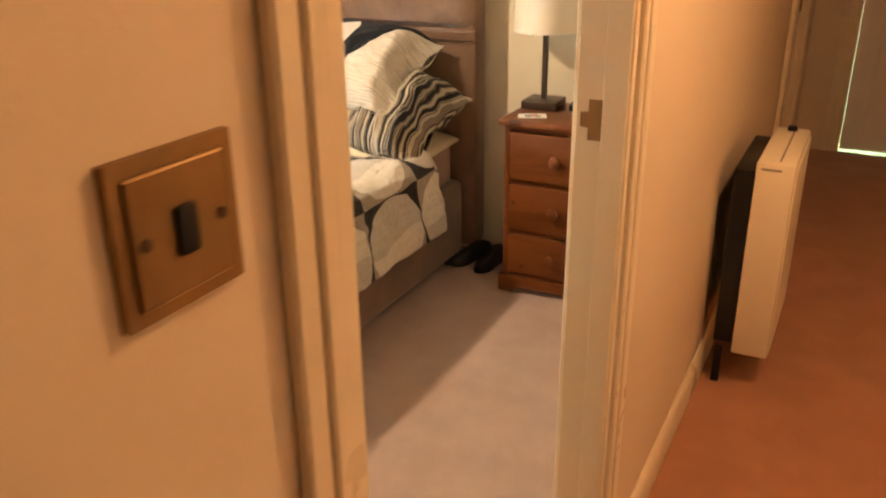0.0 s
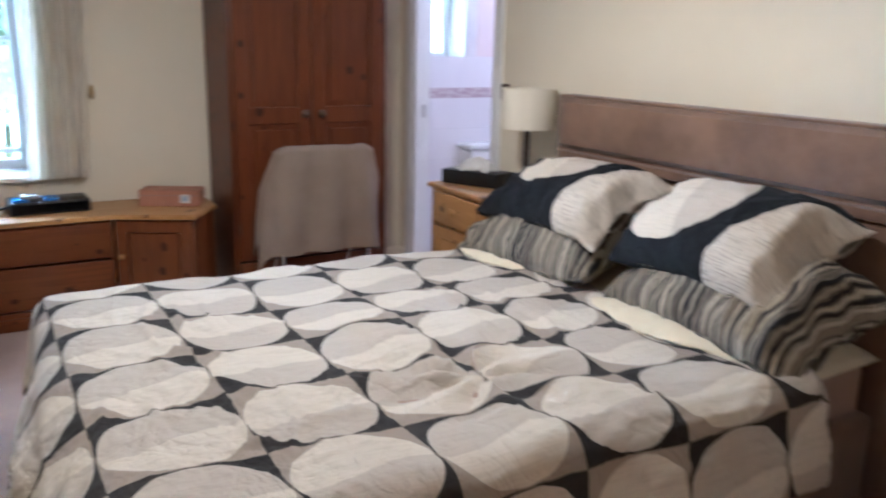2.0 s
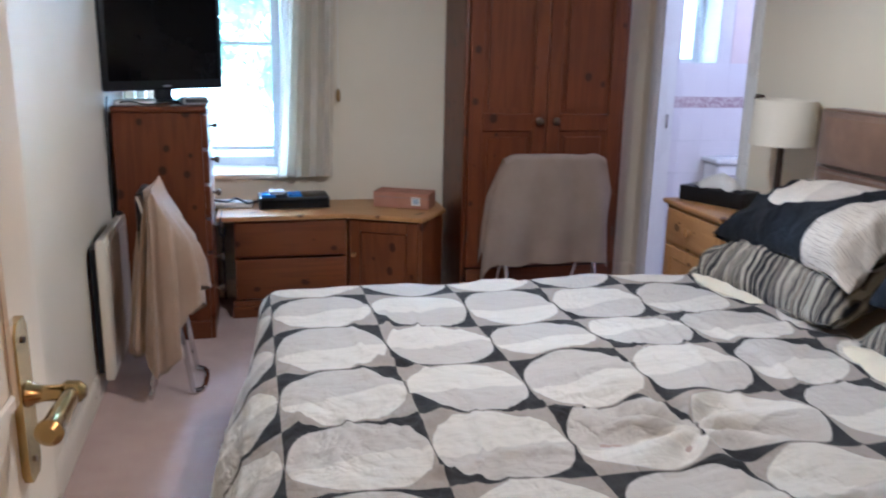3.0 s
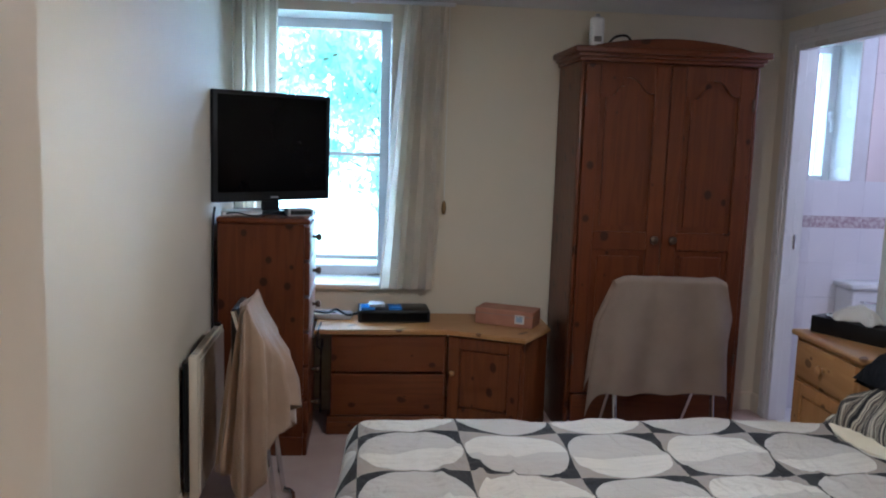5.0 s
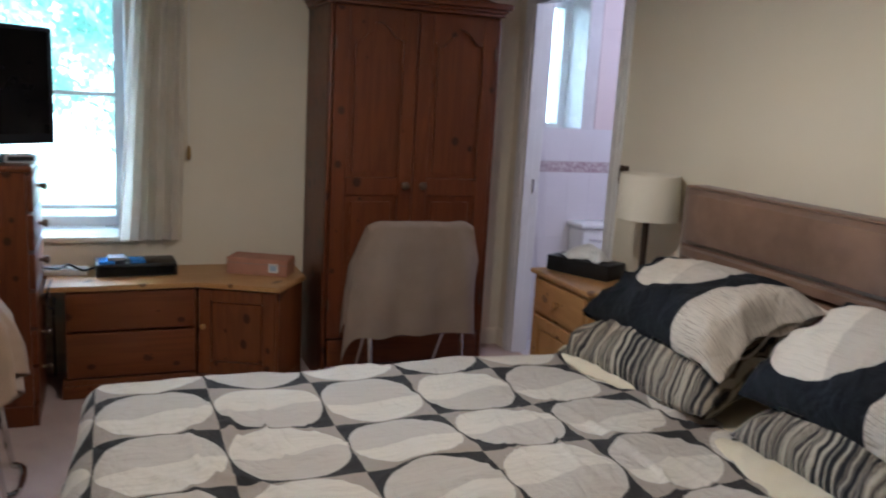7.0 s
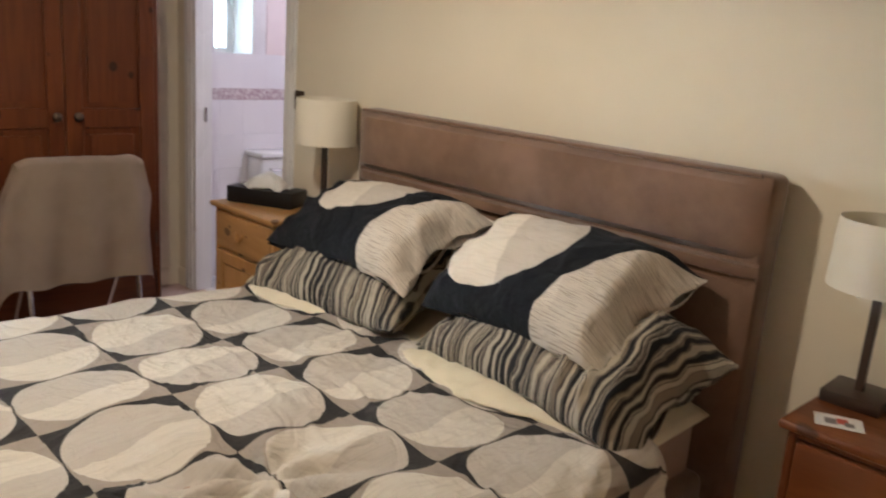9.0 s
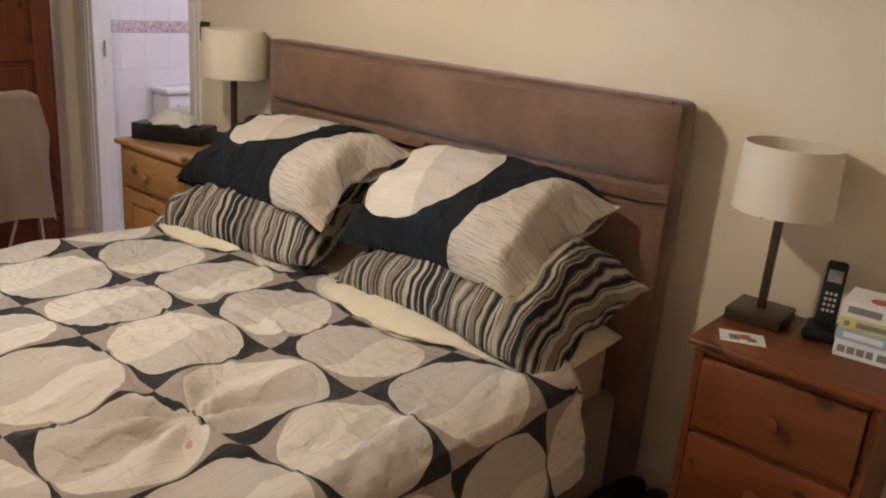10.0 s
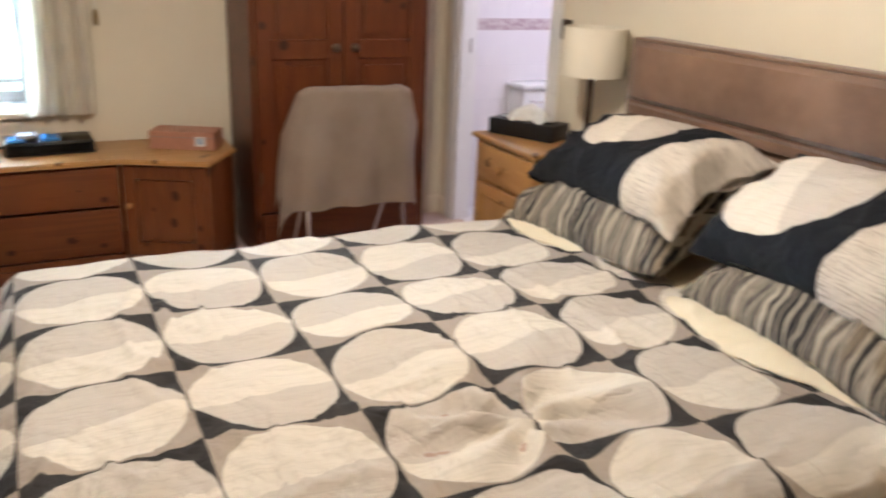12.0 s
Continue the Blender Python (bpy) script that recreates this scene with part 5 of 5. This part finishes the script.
def wardrobe():
    t = thing("wardrobe", "tall knotty reddish pine wardrobe with arched panel doors", "wardrobe", pose(0, 0, 0))
    X, Y0, Y1, XB = -3.66, 2.80, 3.69, -4.115
    b = box(XB, X - 0.022, Y0, Y0 + 0.022, 0.0, 1.885, 0.003, 1)
    box(XB, X - 0.022, Y1 - 0.022, Y1, 0.0, 1.885, 0.003, 1, b)
    box(XB, XB + 0.01, Y0 + 0.022, Y1 - 0.022, 0.0, 1.885, bm=b)
    box(XB + 0.01, X - 0.022, Y0 + 0.022, Y1 - 0.022, 1.86, 1.885, bm=b)
    box(XB + 0.01, X - 0.022, Y0 + 0.022, Y1 - 0.022, 0.20, 0.22, bm=b)
    part("body", b, RED_PINE[2], t)
    corner = bmesh.new()
    for y in (Y0, Y1 - 0.02):
        box(X - 0.024, X - 0.001, y, y + 0.02, 0.0, 1.885, 0.008, 2, corner)
    part("corner_post", corner, RED_PINE[2], t)
    pl = box(X - 0.03, X + 0.012, Y0 - 0.008, Y1 + 0.008, 0.0, 0.085, 0.006, 2)
    part("plinth", pl, RED_PINE[1], t)
    part("base_drawer", box(X - 0.03, X + 0.004, Y0 + 0.03, Y1 - 0.03, 0.095, 0.235, 0.006, 2), RED_PINE[1], t)
    mid = (Y0 + Y1) / 2
    for n, (a, c) in enumerate(((Y0 + 0.022, mid - 0.002), (mid + 0.002, Y1 - 0.022))):
        z0, z1, rail = 0.245, 1.872, 1.03
        back = box(X - 0.018, X - 0.008, a + 0.03, c - 0.03, z0 + 0.03, z1 - 0.03)
        fr = bmesh.new()
        st = 0.075
        box(X - 0.02, X + 0.004, a, a + st, z0, z1, 0.003, 1, fr)
        box(X - 0.02, X + 0.004, c - st, c, z0, z1, 0.003, 1, fr)
        box(X - 0.02, X + 0.004, a + st, c - st, z0, z0 + 0.09, 0.003, 1, fr)
        box(X - 0.02, X + 0.004, a + st, c - st, rail - 0.055, rail + 0.035, 0.003, 1, fr)
        head = [(a + st, z1), (c - st, z1)] + [p for p in arch_outline(a + st, c - st, 0, z1 - 0.06, 0.075)[2:]]
        extrude_outline(head, "x", X - 0.02, X + 0.004, fr)
        d = part("door", fr, RED_PINE[2], t)
        part("panel_back", back, RED_PINE[2], d)
        up = extrude_outline(arch_outline(a + st + 0.03, c - st - 0.03, rail + 0.065, z1 - 0.095, 0.06), "x", X - 0.012, X - 0.001)
        part("upper_panel", up, RED_PINE[2], d)
        part("lower_panel", box(X - 0.012, X - 0.001, a + st + 0.03, c - st - 0.03, z0 + 0.12, rail - 0.085, 0.004, 1), RED_PINE[2], d)
        ky = c - 0.045 if n == 0 else a + 0.045
        part("knob", lathe([(0.011, 0.0), (0.009, 0.012), (0.014, 0.018), (0.021, 0.028), (0.019, 0.040), (0.009, 0.045)], 16, None, (X + 0.004, ky, 1.03), "x"), BRONZE, d)
        hy = a + 0.004 if n == 0 else c - 0.004
        for hz in (0.42, 1.70):
            part("hinge", box(X + 0.002, X + 0.010, hy - 0.006, hy + 0.006, hz - 0.03, hz + 0.03, 0.003, 1), BRONZE, d)
    cor = bmesh.new()
    for k, (o, z0, z1) in enumerate(((0.012, 1.885, 1.905), (0.024, 1.905, 1.922), (0.042, 1.922, 1.952))):
        box(XB, X + o, Y0 - o, Y1 + o, z0, z1, 0.005, 2, cor)
    part("cornice", cor, RED_PINE[1], t)
    pts = [(Y0 + 0.05, 1.952)] + [(Y0 + 0.05 + (Y1 - Y0 - 0.10) * s, 1.955 + 0.045 * math.sin(math.pi * s) ** 0.8) for s in [k / 16 for k in range(17)]] + [(Y1 - 0.05, 1.952)]
    part("pediment", extrude_outline(pts, "x", X - 0.015, X + 0.02), RED_PINE[1], t)


wardrobe()
af = thing("air_freshener", "small white plastic dispenser on top of the wardrobe", "dispenser", pose(-3.74, 2.885, 1.952))
part("case", box(-0.025, 0.025, -0.035, 0.035, 0.0, 0.15, 0.02, 3), PVC, af)
part("nozzle", lathe([(0.012, 0.15), (0.010, 0.16), (0.006, 0.163)], 12, None, (0, 0, 0)), SILVERP, af)
part("grille", box(0.0245, 0.027, -0.018, 0.018, 0.03, 0.055, 0.001, 1), GREY, af)
single("cable", tube(smooth_path([(-3.74, 2.93, 1.957), (-3.72, 2.97, 2.005), (-3.73, 3.03, 2.015), (-3.74, 3.06, 1.985), (-3.76, 3.05, 1.957)]), 0.006, 8), BLACK, "looped black cable on top of the wardrobe", "cable")


# ---- chairs with throws ----
def folding_chair(m, label):
    """A slim tubular chair; its back stands across y at x = 0, the seat lies towards -x."""
    t = thing("folding_chair", label, "chair", m, "folding chairs")
    for s in (-1, 1):
        y = s * 0.235
        part("leg", tube(smooth_path([(0.06, y, 0.012), (0.05, y, 0.10), (0.0, y, 0.46), (0.0, y, 0.80), (-0.01, y * 0.97, 0.845)], 5), 0.011, 10), CHROME, t)
        part("leg", tube([(-0.34, y * 0.9, 0.012), (-0.03, y * 0.9, 0.50)], 0.011, 10), CHROME, t)
    part("foot_bar", tube(smooth_path([(0.06, -0.235, 0.012), (0.075, -0.1, 0.012), (0.075, 0.1, 0.012), (0.06, 0.235, 0.012)], 5), 0.011, 10), CHROME, t)
    part("foot_bar", tube([(-0.34, -0.212, 0.012), (-0.34, 0.212, 0.012)], 0.011, 10), CHROME, t)
    part("seat", box(-0.37, 0.0, -0.205, 0.205, 0.44, 0.468, 0.012, 3), BLACK, t, "dark padded seat")
    part("backrest", box(-0.014, 0.014, -0.225, 0.225, 0.70, 0.85, 0.010, 3), SUEDE, t, "brown padded backrest")
    return t


folding_chair(pose(-3.36, 3.19, 0, 0, 0, 0), "chrome folding chair with its brown back towards the bed")


def throw_over_chair(a, b):
    """Cloth over the chair's back: b runs from the front hem over the top to the back hem."""
    w = 0.46
    front, over_top, back = 0.53, 0.07, 0.42
    s = b * (front + over_top + back)
    u = (a - 0.5) * 2
    if s < front:
        z, x = 0.872 - (front - s), 0.032
    elif s < front + over_top:
        k = (s - front) / over_top * math.pi
        z, x = 0.872 + 0.022 * math.sin(k), 0.032 * math.cos(k)
    else:
        z, x = 0.872 - (s - front - over_top), -0.034
    drop = max(0.0, 0.872 - z)
    half = 0.265 + 0.05 * min(1, drop / 0.14) + 0.08 * drop
    edge = max(0.0, abs(u) - 0.72) / 0.28
    y = 3.19 + u * half
    x += (0.017 + 0.05 * edge) * math.sin(u * 10 + 1.0) * min(1, drop * 3) + 0.006 * noise.noise(Vector((u * 4, s * 6, 1.0))) - 0.05 * edge * min(1, drop * 4)
    z -= 0.05 * edge ** 2 * min(1, drop * 2.2) * (2.6 if u < 0 else 1.0) + 0.018 * edge ** 2
    z += 0.008 * noise.noise(Vector((u * 3, s * 3, 5.0)))
    return (-3.36 + x, y, z)


tagged(sheet("throw", 60, 70, throw_over_chair, None, THINCLOTH, 0.0), "thin beige throw draped over the folding chair", "throw")


def stool():
    t = thing("folded_chair", "folded chrome chair leaning by the wall heater", "chair", pose(-2.93, 1.30, 0, 0, 0, 0))
    for x in (-0.13, 0.13):
        part("leg", tube(smooth_path([(x, 0.165, 0.012), (x, 0.15, 0.10), (x, 0.10, 0.45), (x, 0.0, 0.83)], 5), 0.011, 10), CHROME, t)
        part("leg", tube([(x * 0.9, 0.0, 0.012), (x * 0.9, 0.10, 0.60)], 0.010, 10), CHROME, t)
    ring = [(0.13, 0.165, 0.012), (0.10, 0.20, 0.012), (0.0, 0.21, 0.012), (-0.10, 0.20, 0.012), (-0.13, 0.165, 0.012)]
    part("foot_bar", tube(smooth_path(ring, 5), 0.012, 10), CHROME, t)
    part("foot_bar", tube([(0.16, 0.0, 0.012), (-0.16, 0.0, 0.012)], 0.012, 10), CHROME, t)
    part("backrest", box(-0.12, 0.12, -0.012, 0.012, 0.60, 0.835, 0.010, 3), BLACK, t, "dark padded backrest")
    part("seat", box(-0.11, 0.11, 0.06, 0.085, 0.34, 0.60, 0.010, 3), BLACK, t, "dark folded seat")


stool()


def stool_throw(a, b):
    """A throw hung over the folded chair, peaked at the wall side and falling in deep folds."""
    ang = (a * 2 - 1) * math.pi
    c, s = math.cos(ang), math.sin(ang)
    grow = min(1.0, b / 0.30)
    px = -2.93 + s * (0.165 + 0.045 * b)
    out = 0.135 * max(0.0, c) * grow * (1.0 + 0.2 * b) + 0.13 * min(0.0, c) * b
    py = 1.352 + out
    shoulder = 0.858 - (0.25 if c > 0 else 0.02) * abs(c) * grow - 0.03 * abs(s) * grow
    hem = 0.10 + 0.13 * (0.5 + 0.5 * math.sin(ang * 3.0 + 0.4)) + 0.22 * max(0.0, c)
    z = shoulder if b < 0.30 else shoulder + (hem - shoulder) * (b - 0.30) / 0.70
    fold = (0.030 * math.sin(ang * 11.0 + 0.7) + 0.012 * math.sin(ang * 23.0)) * min(1.0, max(0.0, b - 0.12) * 2.2)
    px += fold * s
    py += fold * c * 0.8 + 0.35 * fold * s + 0.004 * noise.noise(Vector((ang * 3, b * 5, 2)))
    return (px, max(py, YS + 0.09), z)


tagged(sheet("throw", 90, 40, stool_throw, None, TOWEL2, 0.005), "sand coloured knitted throw hanging over the folded chair", "throw")


# ---- heaters ----
def panel_heater(name, label, m, w, h, d, gap, raised):
    """A wall heater along x, facing +y, origin at the wall and floor line."""
    t = thing(name, label, "heater", m)
    part("casing", box(0, w, gap, gap + d, raised, raised + h, 0.008, 2), HEATER, t)
    # Black slab stands in for the shade in the gap to the wall.
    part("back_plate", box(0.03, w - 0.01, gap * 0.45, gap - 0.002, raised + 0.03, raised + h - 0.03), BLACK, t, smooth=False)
    g = bmesh.new()
    n = int(w / 0.03)
    for i in range(n if d < 0.1 else 0):
        x = 0.02 + i * (w - 0.04) / n
        box(x, x + 0.012, gap + d * 0.25, gap + d * 0.75, raised + h - 0.0005, raised + h + 0.001, bm=g)
    if d > 0.1:
        box(0.03, w - 0.03, gap + d * 0.55, gap + d * 0.6, raised + h - 0.0005, raised + h + 0.001, bm=g)
        box(w - 0.001, w + 0.0006, gap + 0.015, gap + 0.07, raised + h - 0.022, raised + h - 0.016, bm=g)
    part("outlet_grille", g, GREY, t, smooth=False)
    part("front_panel", box(0.012, w - 0.012, gap + d - 0.001, gap + d + 0.005, raised + 0.02, raised + h - 0.02, 0.003, 1), HEATER, t)
    part("control_knob", lathe([(0.016, 0.0), (0.014, 0.014), (0.006, 0.016)], 16, None, (0.04, gap + d * 0.5, raised + h), "z"), BLACK, t)
    return t


panel_heater("wall_heater", "slim cream electric panel heater on the bedroom wall", pose(-3.37, YS, 0), 0.56, 0.57, 0.035, 0.04, 0.08)
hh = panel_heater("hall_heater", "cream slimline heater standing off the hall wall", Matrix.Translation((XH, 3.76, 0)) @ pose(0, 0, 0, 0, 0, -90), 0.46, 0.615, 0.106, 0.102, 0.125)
part("foot", box(0.42, 0.44, 0.05, 0.075, 0.0, 0.126, 0.004, 1), BLACK, hh)
part("foot", box(0.02, 0.04, 0.05, 0.075, 0.0, 0.126, 0.004, 1), BLACK, hh)


# ---- curtains ----
def curtain(name, label, y0, y1, y0b, y1b, ztop, zbot, folds, seed):
    def place(a, b):
        z = ztop + (zbot - ztop) * b
        gather = 1 - min(1, b / 0.06)
        lo, hi = y0 + (y0b - y0) * b, y1 + (y1b - y1) * b
        ph = a * folds * 2 * math.pi + 0.7 * noise.noise(Vector((a * 3, b * 1.5, seed)))
        amp = 0.066 * (0.5 + 0.5 * (1 - gather)) * (0.75 + 0.4 * noise.noise(Vector((a * 4, seed, 0))))
        y = lo + (hi - lo) * a + 0.010 * math.sin(ph * 2)
        x = XW + 0.078 + amp * math.sin(ph) + 0.006 * noise.noise(Vector((a * 6, b * 9, seed)))
        return (x, y, z + 0.006 * math.sin(ph) * b)
    t = thing(name, label, "curtain", pose(0, 0, 0))
    c = sheet("cloth", int(folds * 24), 40, place, None, CURTAIN, 0.0)
    c.parent = t
    for k in range(int(folds)):
        y = y0 + (y1 - y0) * (k + 0.5) / int(folds)
        part("pinch_pleat", lathe([(0.006, 0.0), (0.011, 0.03), (0.013, 0.07)], 10, None, (XW + 0.068, y, ztop - 0.07)), CURTAIN, t)
        part("hook", tube([(XW + 0.06, y, ztop), (XW + 0.05, y, ztop + 0.014)], 0.0025, 6), PVC, t)
    return t


curtain("curtain", "cream pinch-pleat curtain drawn to the side of the window", 1.965, 2.185, 1.855, 2.165, 2.165, 0.69, 4, 2.0)
curtain("curtain", "cream pinch-pleat curtain drawn into the corner", 1.10, 1.325, 1.10, 1.335, 2.165, 0.69, 4, 9.0)
tr = thing("curtain_track", "white curtain track above the window", "curtain track", pose(0, 0, 0))
part("rail", box(XW + 0.03, XW + 0.055, 1.095, 2.23, 2.172, 2.19, 0.004, 1), PVC, tr)
for y in (1.2, 1.7, 2.18):
    part("bracket", box(XW + 0.001, XW + 0.035, y - 0.012, y + 0.012, 2.17, 2.189, 0.003, 1), PVC, tr)
pcord = thing("pull_cord", "thin curtain cord with a small brass weight", "cord", pose(XW + 0.045, 2.20, 0))
part("cord", tube([(0, 0, 2.172), (0.0, 0.0, 1.16)], 0.0016, 6), PVC, pcord)
part("weight", lathe([(0.003, 1.165), (0.010, 1.15), (0.013, 1.12), (0.009, 1.095), (0.003, 1.09)], 14), BRASS, pcord, "small brass acorn weight")


# ---- ceiling lamps ----
def ceiling_lamp(label, x, y, shaded=False):
    t = thing("ceiling_lamp", label, "ceiling lamp", pose(x, y, 0))
    part("ceiling_rose", lathe([(0.045, ZC), (0.045, ZC - 0.015), (0.02, ZC - 0.03)], 20), PVC, t)
    part("flex", tube([(0, 0, ZC - 0.03), (0, 0, ZC - 0.10)], 0.004, 8), PVC, t)
    part("lamp_holder", lathe([(0.018, ZC - 0.10), (0.018, ZC - 0.13)], 16), PVC, t)
    # Unseen shade, added to keep the bulb's direct light off the upper walls.
    if shaded:
        bm, seg = bmesh.new(), 40
        rings = [[bm.verts.new((r * math.cos(2 * math.pi * i / seg), r * math.sin(2 * math.pi * i / seg), z)) for i in range(seg)] for r, z in ((0.175, 2.068), (0.13, 2.235))]
        for i in range(seg):
            bm.faces.new((rings[0][i], rings[0][(i + 1) % seg], rings[1][(i + 1) % seg], rings[1][i]))
        sh = part("shade", bm, PENDANT, t, "added unseen fabric shade that dims the upper walls")
        ring = bmesh.new()
        for k in range(3):
            g = k * 2.094
            tube([(0, 0, ZC - 0.115), (0.128 * math.cos(g), 0.128 * math.sin(g), 2.23)], 0.002, 6, ring)
        part("shade_ring", ring, CHROME, sh)
    return t


ceiling_lamp("white pendant lamp with an added fabric shade on the bedroom ceiling", *CEIL_LAMP, True)
ceiling_lamp("plain white pendant lamp holder on the hall ceiling", *HALL_LAMP)
# Unseen holder added to go with the bathroom fill lamp.
ceiling_lamp("added unseen lamp holder for the bathroom fill light", -3.2, 4.85)


# ---- wall tiles ----
def tile_mesh(name, w, h, mat):
    return mesh_of(box(0, 0.006, 0.0003, w - 0.0003, 0.0003, h - 0.0003, 0.0003, 1), name, mat)


wall_tiles = thing("bathroom_tiling", "glazed bathroom wall tiles with a patterned border row", "tiling", pose(XW + 0.004, 0, 0), kind="structure")
TW, TH = 0.152, 0.2
kinds = {"tile": tile_mesh("tile", TW, TH, TILE), "pink": tile_mesh("tile", TW, TH, PINKLIT_TILE), "border": tile_mesh("border_tile", TW, 0.066, BORDER)}
y = YN + 0.10
while y < 5.5:
    # Upper rows take the pink tile: warm light painted in, not another glaze.
    rows = [(k * TH - 0.137, "tile") for k in range(1, 6)] + [(1.063, "border")] + [(1.129 + k * TH, "tile" if k < 1 else "pink") for k in range(5)]
    for z0, kind in rows:
        z1 = z0 + (0.066 if kind == "border" else TH)
        if z1 > ZC or (y + TW > BWIN[0] + 0.02 and y < BWIN[1] - 0.02 and z1 > BWIN[2] + 0.03):
            continue
        tl = new("border_tile" if kind == "border" else "tile", kinds[kind])
        tl.location = (0, y, z0)
        tl.parent = wall_tiles
    y += TW
